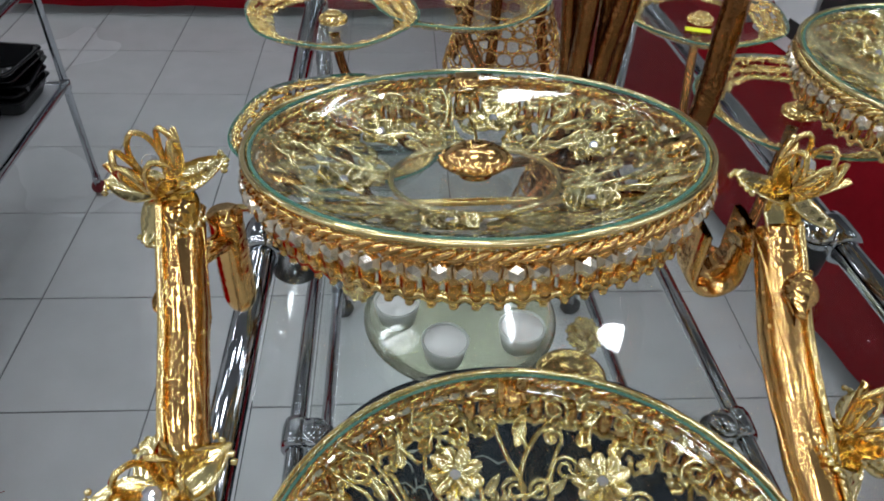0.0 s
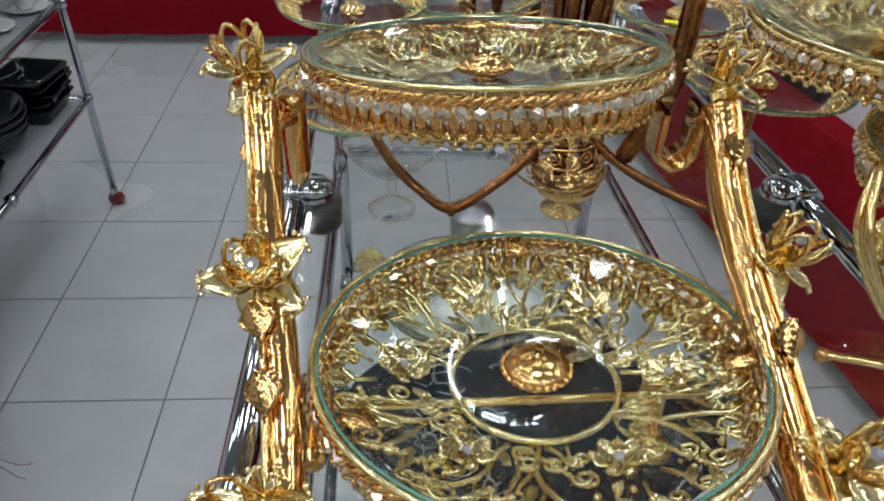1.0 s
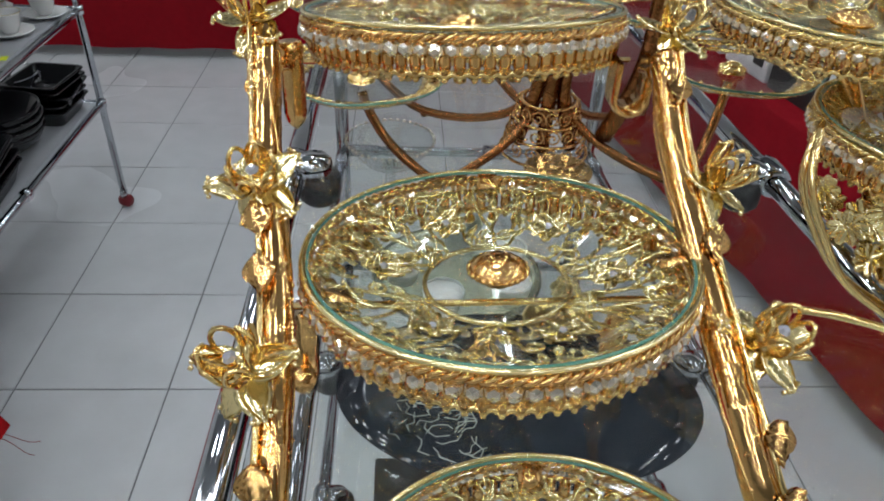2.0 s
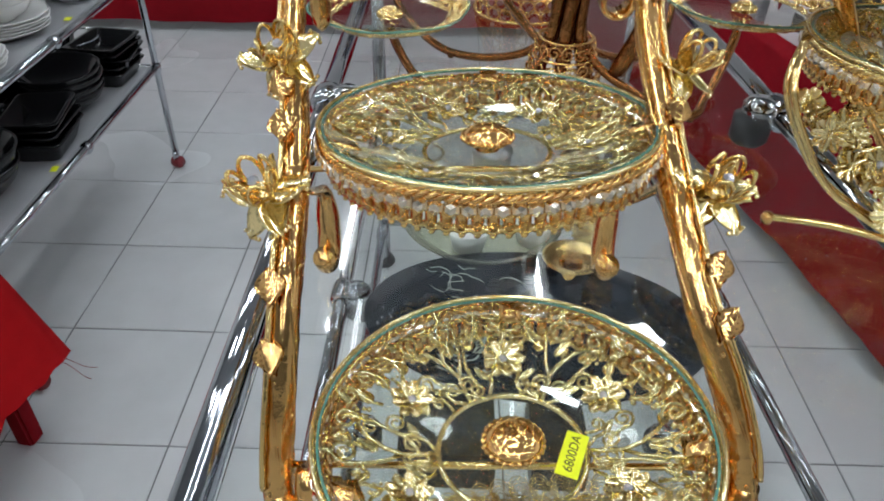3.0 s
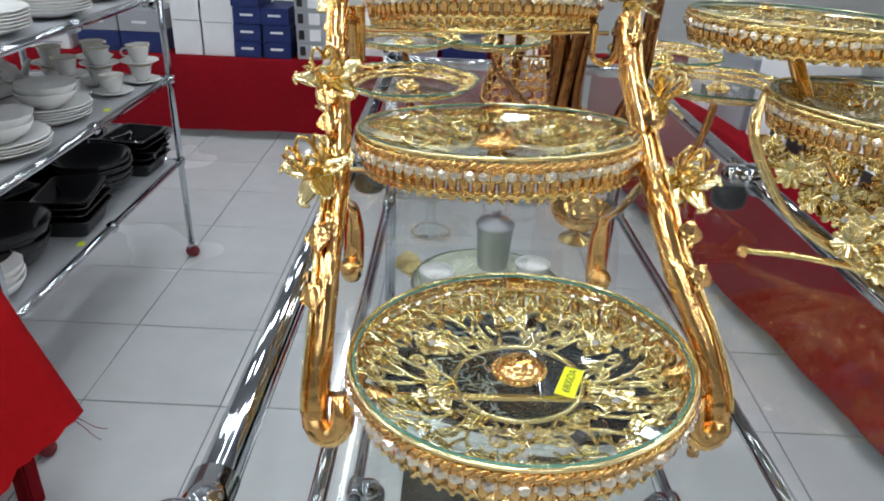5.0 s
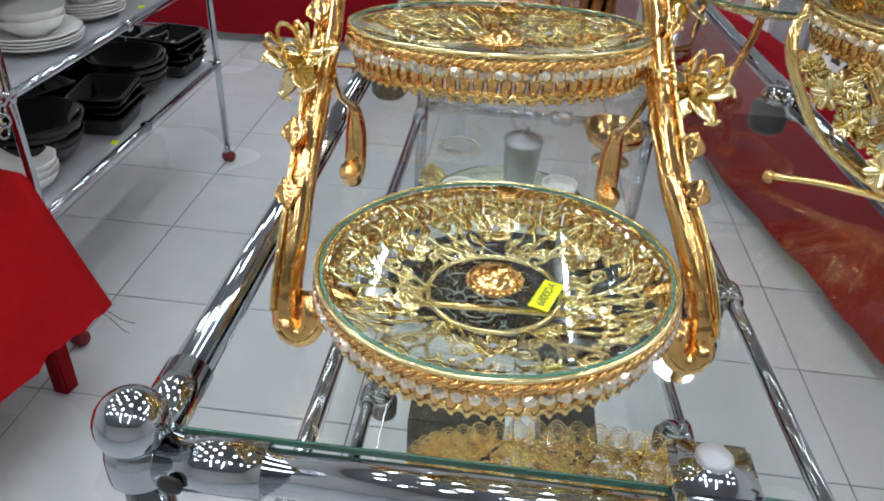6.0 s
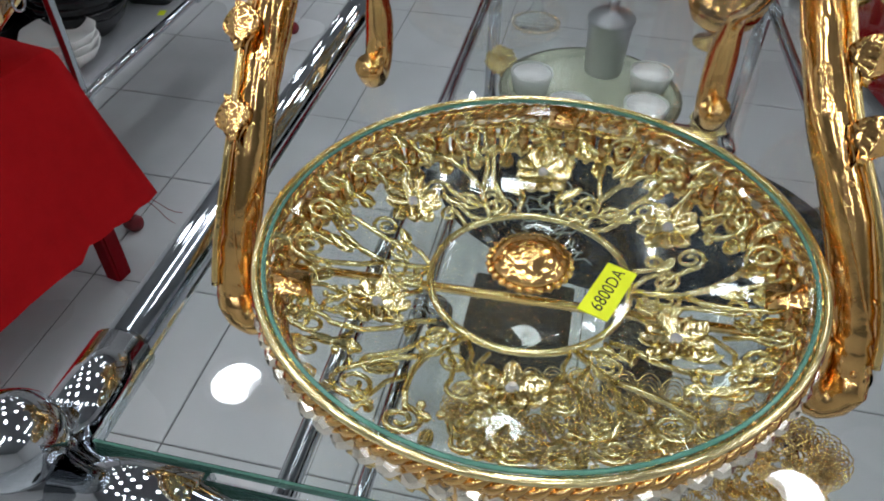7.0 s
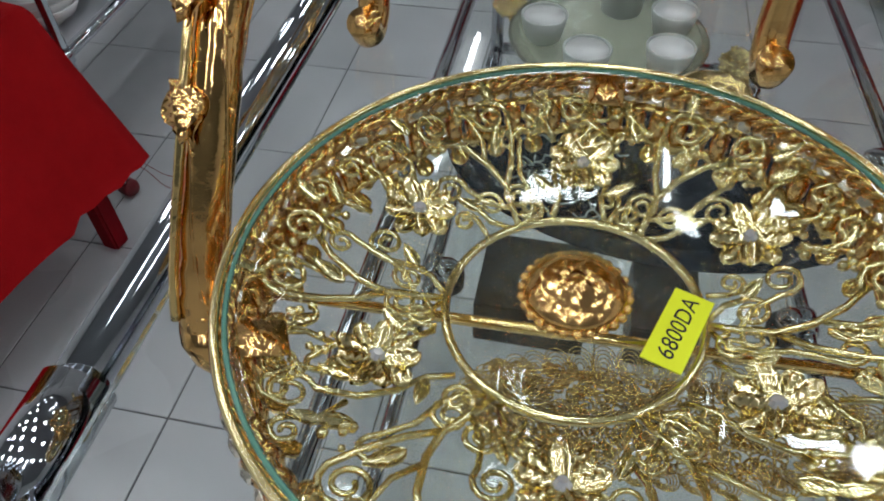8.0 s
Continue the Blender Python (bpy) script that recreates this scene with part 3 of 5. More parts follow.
for z in SHELVES:
    r = R if z == RZ else 0.0135
    for k in (-1, 1):
        side = part("rail", tube([(side_x(k, YF + 0.02), YF + 0.02, z), (side_x(k, YB - 0.02), YB - 0.02, z)], r, 20), CHROME, trolley)
        s = -k
        for y in (0.672,):
            x = side_x(k, y)
            part("clamp", lathe([(r + 0.0005, -0.026), (r + 0.007, -0.025), (r + 0.009, -0.015), (r + 0.009, 0.015), (r + 0.007, 0.025), (r + 0.0005, 0.026)], 24, pose(x, y, z, 90)), CHROME, side)
            part("glass_pad", lathe([(0, -0.05), (0.022, -0.05), (0.029, -0.042), (0.030, -0.006), (0, -0.004)], 28, pose(x + s * (r + 0.018), y, z - 0.002)), DARK, side, "dark rubber glass support")
            part("clamp_cap", lathe([(0.026, -0.005), (0.026, 0.012), (0.02, 0.019), (0, 0.021)], 24, pose(x + s * (r + 0.012), y, z + (0.004 if z == RZ else 0))), CHROME, side)
        for y in (YF, YB):
            sy = 1 if y == YF else -1
            part("socket", tube([(side_x(k, y + sy * 0.018), y + sy * 0.018, z), (side_x(k, y + sy * 0.085), y + sy * 0.085, z)], r + 0.0035, 20), CHROME, side)
    for y in (YF, YB):
        end = part("rail", tube([(XL + 0.02, y, z), (RIGHT[y] - 0.02, y, z)], r, 20), CHROME, trolley)
        for x in (XL, RIGHT[y]):
            sx = 1 if x == XL else -1
            part("socket", tube([(x + sx * 0.018, y, z), (x + sx * 0.09, y, z)], r + 0.0035, 20), CHROME, end)
            part("bolt", lathe([(0.0, 0.003), (0.006, 0.003), (0.009, 0.002), (0.009, 0.0)], 20, pose(x + sx * 0.03, y + (-r - 0.0035 if y == YF else r + 0.0035), z, 90 if y == YF else -90)), DARK, end)
        sy = 1 if y == YF else -1
        cx = 0.36
        part("clamp", lathe([(r + 0.0005, -0.03), (r + 0.007, -0.029), (r + 0.008, -0.02), (r + 0.008, 0.02), (r + 0.007, 0.029), (r + 0.0005, 0.03)], 24, pose(cx, y, z, 0, 90)), CHROME, end)
        part("clamp_cap", box((0.058, 0.05, 0.012), pose(cx, y + sy * 0.028, z + r + 0.006), 0.005), CHROME, end)
        part("bolt", lathe([(0.0, 0.004), (0.011, 0.004), (0.013, 0.002), (0.013, 0)], 24, pose(cx, y + sy * 0.034, z + r + 0.012)), SHELF, end)
    top = GLASS_Z if z == RZ else z + 0.012
    gap = r + 0.006
    ends = [(side_x(k, y) - k * gap, y) for k, y in ((-1, YF + r + 0.004), (1, YF + r + 0.004), (1, YB - r - 0.004), (-1, YB - r - 0.004))]
    bm = bmesh.new()
    ring = [[bm.verts.new((x, y, top - h)) for x, y in ends] for h in (0.006, 0.0)]
    bm.faces.new(ring[0][::-1])
    bm.faces.new(ring[1])
    for q in range(4):
        bm.faces.new((ring[0][q], ring[0][(q + 1) % 4], ring[1][(q + 1) % 4], ring[1][q]))
    sheet = part("glass_shelf", bm, GLASS, trolley, "clear glass shelf panel", flat=True)
    sheet.visible_shadow = False
    for y, (xa, xb) in ((YF + r + 0.003, (ends[0][0], ends[1][0])), (YB - r - 0.003, (ends[3][0], ends[2][0]))):
        part("edge", box((xb - xa - 0.002, 0.0015, 0.0058), pose((xa + xb) / 2, y, top - 0.003)), GLASS_GREEN, sheet, "green glass edge", flat=True)

# ---- gold filigree pieces ----
def bead(bm, p, r, m=None, seg=6):
    add_lathe(bm, [(0, r), (r * 0.75, r * 0.6), (r, 0), (r * 0.75, -r * 0.6), (0, -r)], seg, (m or Matrix()) @ Matrix.Translation(p))


def add_leaf(bm, m, length, width, cup=0.15, ridges=5, thick=0.0012, blunt=False, chevron=0.0):
    """A ribbed leaf along +x, its back rounded, with a midrib and pressed side veins."""
    nu, nv = 2 * ridges, 6
    grid = []
    for side in (1, -1):
        rows = []
        for i in range(nu + 1):
            u = i / nu
            w = width * 0.5 * (math.sin(math.pi * min(1, u * 0.96 + 0.04)) ** 0.7) * (1.25 - 0.5 * u)
            if blunt:
                w = width * 0.5 * (0.25 + 0.75 * math.sin(math.pi * 0.5 * min(1, u * 1.35))) * math.sqrt(max(0.0, 1 - u ** 5) + 0.02)
            row = []
            for k in range(nv + 1):
                v = -1 + 2 * k / nv
                z = cup * length * (u * u * 0.6) + cup * width * v * v * 0.6
                if side > 0:
                    z += thick * (1.0 + (0.9 if i % 2 else -0.6) * abs(v) * (1 - abs(v)) * 3 + (1.2 if k == nv // 2 else 0))
                row.append(bm.verts.new(m @ Vector((u * length + chevron * length * abs(v) * (1 - u), v * w, z))))
            rows.append(row)
        grid.append(rows)
    for s, rows in enumerate(grid):
        for a, b in zip(rows, rows[1:]):
            for k in range(nv):
                q = (a[k], b[k], b[k + 1], a[k + 1])
                bm.faces.new(q if s == 0 else tuple(reversed(q)))
    top, low = grid
    for i in range(nu):
        for k in (0, nv):
            bm.faces.new((top[i][k], low[i][k], low[i + 1][k], top[i + 1][k]))


def spiral(cu, cv, r0, r1, a0, turns, n=22):
    return [(cu + (r0 + (r1 - r0) * i / (n - 1)) * math.cos(a0 + turns * math.tau * i / (n - 1)),
             cv + (r0 + (r1 - r0) * i / (n - 1)) * math.sin(a0 + turns * math.tau * i / (n - 1))) for i in range(n)]


PR = 0.131          # radius of a glass plate
RI = 0.050          # radius of the clear middle


def dish_z(r, depth=0.024):
    """Height of the dished plate at radius r, with its edge at 0."""
    if r <= RI:
        return -depth
    u = min(1.0, (r - RI) / (PR - RI))
    return -depth * (1 - u ** 1.35)


def filigree_mesh(sectors=6, shift=0.0, seed=1):
    """The cast lace of scrolls, leaves and berries between the two rings."""
    bm = bmesh.new()
    rr = random.Random(seed)

    def lay(points, phi, lift=0.0):
        out = []
        for u, v in points:
            x, y = u * math.cos(phi) - v * math.sin(phi), u * math.sin(phi) + v * math.cos(phi)
            out.append((x, y, dish_z(math.hypot(x, y)) - 0.0045 + lift))
        return out

    def curve(points, phi, r, taper=1.0):
        p = lay(points, phi)
        n = len(p)
        add_tube(bm, p, [0.77 * r * (1 + (taper - 1) * i / (n - 1)) for i in range(n)], 6)

    def leaf(u, v, ang, length, width, phi):
        (x, y, z), = lay([(u, v)], phi, 0.001)
        slope = math.atan2(dish_z(math.hypot(x, y) + 0.01) - dish_z(math.hypot(x, y)), 0.01)
        add_leaf(bm, pose(x, y, z, 0, -math.degrees(slope) * math.sin(ang), math.degrees(phi + ang)), length * 0.94, width * 0.84, 0.12, 4, 0.0013)

    def berries(u, v, n, spread, phi):
        for _ in range(n):
            q = (u + rr.uniform(-spread, spread), v + rr.uniform(-spread, spread))
            (x, y, z), = lay([q], phi, rr.uniform(0, 0.002))
            bead(bm, (x, y, z), rr.uniform(0.0014, 0.0026))

    add_tube(bm, arc(RI, 0, math.tau * 71 / 72, 72, dish_z(RI) - 0.003), 0.0019, 8, closed=True)
    for s in range(sectors):
        p = s * math.tau / sectors + shift
        h = p - math.pi / sectors
        mir = 1 if s % 2 else -1
        # stem that rises from the ring between two flowers and parts into scrolls
        curve([(0.0, RI), (0.002 * mir, 0.062), (0.004 * mir, 0.074), (0.001 * mir, 0.086), (-0.006 * mir, 0.098), (-0.014 * mir, 0.106)] + [(a * mir, b) for a, b in spiral(-0.017, 0.1125, 0.0088, 0.0020, -1.2, -1.6)], h, 0.0021, 0.7)
        curve([(0.004 * mir, 0.074), (0.011 * mir, 0.084), (0.017 * mir, 0.098), (0.020 * mir, 0.110)] + [(a * mir, b) for a, b in spiral(0.0105, 0.111, 0.0095, 0.0022, 0.0, 1.7)], h, 0.0019, 0.7)
        curve([(0.002 * mir, 0.062), (-0.008 * mir, 0.068), (-0.014 * mir, 0.078)] + [(a * mir, b) for a, b in spiral(-0.0215, 0.079, 0.0075, 0.0018, 0.0, 1.6)], h, 0.0017, 0.7)
        curve([(a * mir, b) for a, b in spiral(0.010, 0.0595, 0.0062, 0.0012, 3.3, 1.6)], h, 0.0017, 0.8)
        curve([(0.017 * mir, 0.052), (0.024 * mir, 0.060), (0.027 * mir, 0.072), (0.034 * mir, 0.084), (0.045 * mir, 0.092)] + [(a * mir, b) for a, b in spiral(0.050, 0.0995, 0.0085, 0.0018, -2.1, 1.6)], h, 0.0018, 0.7)
        leaf(0.006 * mir, 0.090, 1.2, 0.017, 0.008, h)
        leaf(0.022 * mir, 0.062, 2.0 if mir > 0 else 1.0, 0.014, 0.0065, h)
        leaf(-0.012 * mir, 0.064, 2.4 if mir > 0 else 0.7, 0.013, 0.0065, h)
        leaf(-0.030 * mir, 0.110, 2.1 if mir > 0 else 1.0, 0.015, 0.007, h)
        leaf(0.040 * mir, 0.080, 0.4 if mir > 0 else 2.7, 0.014, 0.0065, h)
        leaf(0.014 * mir, 0.118, 1.7, 0.012, 0.0065, h)
        leaf(0.026 * mir, 0.094, 0.7 if mir > 0 else 2.4, 0.015, 0.007, h)
        curve([(0.0, 0.090), (0.003 * mir, 0.100), (0.001 * mir, 0.112), (-0.002 * mir, 0.122)], h, 0.0017, 0.8)
        curve([(-0.020, 0.060), (-0.028, 0.074), (-0.030, 0.088)] + spiral(-0.0355, 0.0905, 0.0058, 0.0012, -0.3, 1.3), p, 0.0017, 0.8)
        curve([(0.0, 0.098), (0.004, 0.106), (0.002, 0.114)] + spiral(-0.004, 0.1155, 0.006, 0.0012, 0.0, 1.4), p, 0.0017, 0.8)
        curve([(0.012, 0.092), (0.019, 0.100), (0.020, 0.110)] + spiral(0.0145, 0.1125, 0.0058, 0.0012, -0.3, 1.4), p, 0.0017, 0.8)
        curve([(-0.014, 0.094), (-0.019, 0.104), (-0.017, 0.114)] + spiral(-0.0225, 0.1155, 0.0056, 0.0012, -0.3, 1.3), p, 0.0017, 0.8)
        curve([(0.013, 0.052), (0.017, 0.060)] + spiral(0.0125, 0.0635, 0.0052, 0.0012, -0.7, 1.4), p, 0.0016, 0.8)
        for off in (-1, 1):
            curve([(off * 0.003, 0.052), (off * 0.010, 0.058), (off * 0.013, 0.066)] + [(off * u, v) for u, v in spiral(0.0065, 0.067, 0.0068, 0.0016, 0.0, 1.5)], h, 0.0017, 0.7)
            leaf(off * 0.022, 0.104, 1.57 + 0.5 * off, 0.012, 0.0055, p)
        berries(0.012, 0.096, 6, 0.005, p)
        berries(0.0, 0.114, 7, 0.006, h)
        berries(0.030, 0.100, 6, 0.0055, p)
        berries(-0.030, 0.100, 6, 0.0055, p)
        berries(0.004, 0.112, 7, 0.006, p)
    return bm


def flower_mesh(n=9, length=0.0148, width=0.0080):
    bm = bmesh.new()
    for k in range(n):
        add_leaf(bm, pose(0, 0, 0.0005 * (k % 2), 0, -6 - 7 * (k % 2), 360 * k / n), length, width, 0.10, 5, 0.0018, True)
    for k in range(9):
        a = k * math.tau / 9
        bead(bm, (0.0042 * math.cos(a), 0.0042 * math.sin(a), 0.003), 0.0011)
    return bm


def crystal_mesh(r=0.0034):
    bm = lathe([(0, r * 0.9), (r * 0.55, r * 0.85), (r, r * 0.3), (r * 0.6, -r * 0.4), (0, -r * 0.6)], 8)
    return bm


FILIGREE = [part("template", filigree_mesh(6, 0.0, k), GOLD_PALE).data for k in (1, 2, 3)]
FLOWER = part("template", flower_mesh(), GOLD_PALE).data
CRYSTAL = part("template", crystal_mesh(), CRYSTAL_MAT, flat=True).data
PICKET = part("template", lathe([(0, 0.0), (0.0030, 0.001), (0.0045, 0.008), (0.0042, 0.016), (0.0026, 0.0215), (0, 0.0225)], 8), GOLD_DEEP).data
STONE = part("template", lathe([(0, 0.0028), (0.0022, 0.0022), (0.0034, 0), (0.0022, -0.002), (0, -0.0024)], 6), CRYSTAL_GOLD, flat=True).data
for ob in list(scene.objects):
    if ob.name.startswith("template"):
        bpy.data.objects.remove(ob)


def shared(name, mesh, parent, m, label=""):
    ob = new(name, mesh)
    ob.parent, ob.matrix_basis = parent, m
    return tagged(ob, label) if label else ob


def rope(r, z, thick, turns):
    """A ring of two twisted strands."""
    bm = bmesh.new()
    n = turns * 4
    for ph in (0, math.pi):
        pts = []
        for i in range(n):
            a, b = i * math.tau / n, i * math.tau * turns / 2 / n + ph
            pts.append(((r + 0.5 * thick * math.cos(b)) * math.cos(a), (r + 0.5 * thick * math.cos(b)) * math.sin(a), z + 0.5 * thick * math.sin(b)))
        add_tube(bm, pts, thick * 0.68, 6, closed=True)
    return bm


def tier(stand, m, variant=0, turn=0.0, scale=1.0, gallery_depth=0.0325, bar=0.165, pickets=76, rim_material=None):
    """A dished glass plate over gold lace in a pierced gallery ring; m: its rim's middle."""
    g = part("gallery", rope(PR - 0.001, -0.0065, 0.0036, 110), rim_material or GOLD_DEEP, stand, "pierced gold gallery ring")
    g.matrix_basis = m @ Matrix.Scale(scale, 4)
    rr = PR - 0.006
    bm = bmesh.new()
    n = pickets
    low = []
    for i in range(n * 2):
        a = i * math.tau / (n * 2)
        low.append(((rr - 0.001) * math.cos(a), (rr - 0.001) * math.sin(a), -gallery_depth + (0.0018 if i % 2 else -0.0012)))
    add_tube(bm, low, 0.0028, 6, closed=True)
    add_tube(bm, arc(rr + 0.001, 0, math.tau * 95 / 96, 96, -0.0155), 0.0016, 6, closed=True)
    for i in range(0, n * 2, 2):
        a = i * math.tau / (n * 2)
        bead(bm, ((rr - 0.0005) * math.cos(a), (rr - 0.0005) * math.sin(a), -gallery_depth - 0.0030), 0.0026, seg=5)
        if i % 4 == 0:
            add_leaf(bm, Matrix.Rotation(a, 4, "Z") @ Matrix.Translation((rr - 0.002, 0, -gallery_depth + 0.001)) @ Matrix.Rotation(radians(148), 4, "Y"), 0.0115, 0.0100, 0.10, 3, 0.0012, True)
    part("lower_band", bm, GOLD, g, "scalloped beaded lower band")
    for i in range(n):
        a = i * math.tau / n
        shared("picket", PICKET, g, Matrix.Rotation(a, 4, "Z") @ Matrix.Translation((rr - 0.0005, 0, -gallery_depth)) @ Matrix.Rotation(radians(3), 4, "Y") @ Matrix.Diagonal((1, 1, 0.86, 1)))
    for i in range(n):
        a = (i + 0.5) * math.tau / n
        shared("stone", STONE, g, Matrix.Rotation(a, 4, "Z") @ Matrix.Translation((rr * 1.046, 0, -0.0142)) @ Matrix.Rotation(radians(70 + 9 * (i % 3)), 4, "Y") @ Matrix.Scale(1.75, 4))
    if bar:
        part("cross_bar", tube([(-bar / scale, 0.0, -0.043), (bar / scale, 0.0, -0.043)], 0.0026, 10), GOLD, g)
    p = part("plate", lathe([(0, -0.024)] + [(r, dish_z(r)) for r in (0.03, 0.05, 0.07, 0.09, 0.11, 0.122)] + [(PR - 0.004, -0.001), (PR - 0.003, 0.0008), (PR - 0.006, 0.0018)]
                            + [(r, dish_z(r) + 0.0022) for r in (0.122, 0.11, 0.09, 0.07, 0.05, 0.03)] + [(0, -0.0218)], 72), PLATE_GLASS, stand, "dished clear glass plate")
    p.matrix_basis = m @ Matrix.Scale(scale, 4)
    p.visible_shadow = False
    part("glass_edge", tube(arc(PR - 0.0032, 0, math.tau * 95 / 96, 96, 0.0006), 0.0011, 8, closed=True), GLASS_GREEN, p, "green glass edge").visible_shadow = False
    part("rim", tube(arc(PR + 0.0005, 0, math.tau * 95 / 96, 96, 0.0005), 0.0018, 8, closed=True), GOLD_PALE, p, "thin gold rim wire")
    shared("filigree", FILIGREE[variant % 3], p, Matrix.Rotation(radians(turn), 4, "Z"), "pale gold lace of scrolls and leaves")
    for k in range(6):
        a = radians(turn + 60 * k)
        rad = 0.080
        at = Matrix.Rotation(a, 4, "Z") @ Matrix.Translation((0, rad, dish_z(rad) - 0.003)) @ Matrix.Rotation(radians(18), 4, "X")
        shared("flower", FLOWER, p, at @ Matrix.Rotation(radians(25 * k), 4, "Z") @ Matrix.Scale(1.12, 4), "gold daisy under the glass")
        shared("crystal", CRYSTAL, p, at @ Matrix.Translation((0, 0, 0.0035)), "clear faceted stone")
    for a in (88, 207, 352):
        bm = bmesh.new()
        add_box(bm, (0.017, 0.016, 0.0009), pose(0.1150, 0, -0.0012, 0, -20), 0.0004)
        part("clip", bm, GOLD_DEEP, p, "flat copper gold clip", m=Matrix.Rotation(radians(a + turn * 0), 4, "Z"))
    # mushroom knob
    bm = lathe([(0, -0.0205), (0.011, -0.0202), (0.0085, -0.016), (0.0095, -0.0135), (0.021, -0.0125), (0.0235, -0.009), (0.021, -0.004), (0.013, 0.0005), (0, 0.002)], 32)
    for k in range(26):
        a = k * math.tau / 26
        bead(bm, (0.0225 * math.cos(a), 0.0225 * math.sin(a), -0.0085), 0.0026, seg=6)
    for k in range(9):
        a = k * math.tau / 9
        add_leaf(bm, pose(0.003 * math.cos(a), 0.003 * math.sin(a), 0.0014, 0, 20, math.degrees(a)), 0.014, 0.0065, 0.0, 3, 0.0012)
    part("knob", bm, GOLD_DEEP, p, "domed gold knob with a beaded edge", m=pose(0, -0.003, -0.0065) @ Matrix.Scale(0.88, 4))
    return p


def lily_meshes():
    cup = bmesh.new()
    for k in range(6):
        a = 60 * k
        base = Matrix.Rotation(radians(a), 4, "Z")
        loop = bezier((0.004, -0.003, 0.002), (0.020, -0.012, 0.018), (0.016, -0.007, 0.034), (0.017, 0, 0.036), 8) + bezier((0.017, 0, 0.036), (0.016, 0.007, 0.034), (0.020, 0.012, 0.018), (0.004, 0.003, 0.002), 8)[1:]
        add_tube(cup, [base @ Vector(q) for q in loop], 0.0019, 6)
        if k % 2:
            add_leaf(cup, base @ pose(0.005, 0, 0.001, 0, -66, 0), 0.034, 0.014, -0.3, 4, 0.001)
    add_lathe(cup, [(0, -0.004), (0.007, -0.002), (0.009, 0.004), (0.006, 0.009), (0, 0.01)], 14)
    skirt = bmesh.new()
    for k, (a, droop, ln) in enumerate(((15, -4, 0.034), (95, 24, 0.030), (165, -2, 0.034), (235, 38, 0.030), (300, 12, 0.032))):
        add_leaf(skirt, pose(0, 0, 0.001, 0, droop, a), ln, 0.021, 0.12, 6, 0.0015)
        for j in range(5):
            b = radians(a) + (j - 2) * 0.16
            e = Matrix.Rotation(radians(a), 4, "Z") @ pose(0, 0, 0.001, 0, droop) @ Vector((ln * (0.97 - 0.03 * abs(j - 2)), (j - 2) * 0.0035, ln * 0.10))
            bead(skirt, e, 0.0019, seg=5)
    return cup, skirt


_cup, _skirt = lily_meshes()
_a, _b = part("template", _cup, GOLD), part("template", _skirt, GOLD_PALE)
CUP, SKIRT = _a.data, _b.data
bm = bmesh.new()
add_leaf(bm, Matrix.Translation((-0.010, 0, 0)), 0.021, 0.0165, -0.12, 6, 0.0024, False, 0.28)
_c = part("template", bm, GOLD_DEEP)
LEAF = _c.data
for ob in (_a, _b, _c):
    bpy.data.objects.remove(ob)


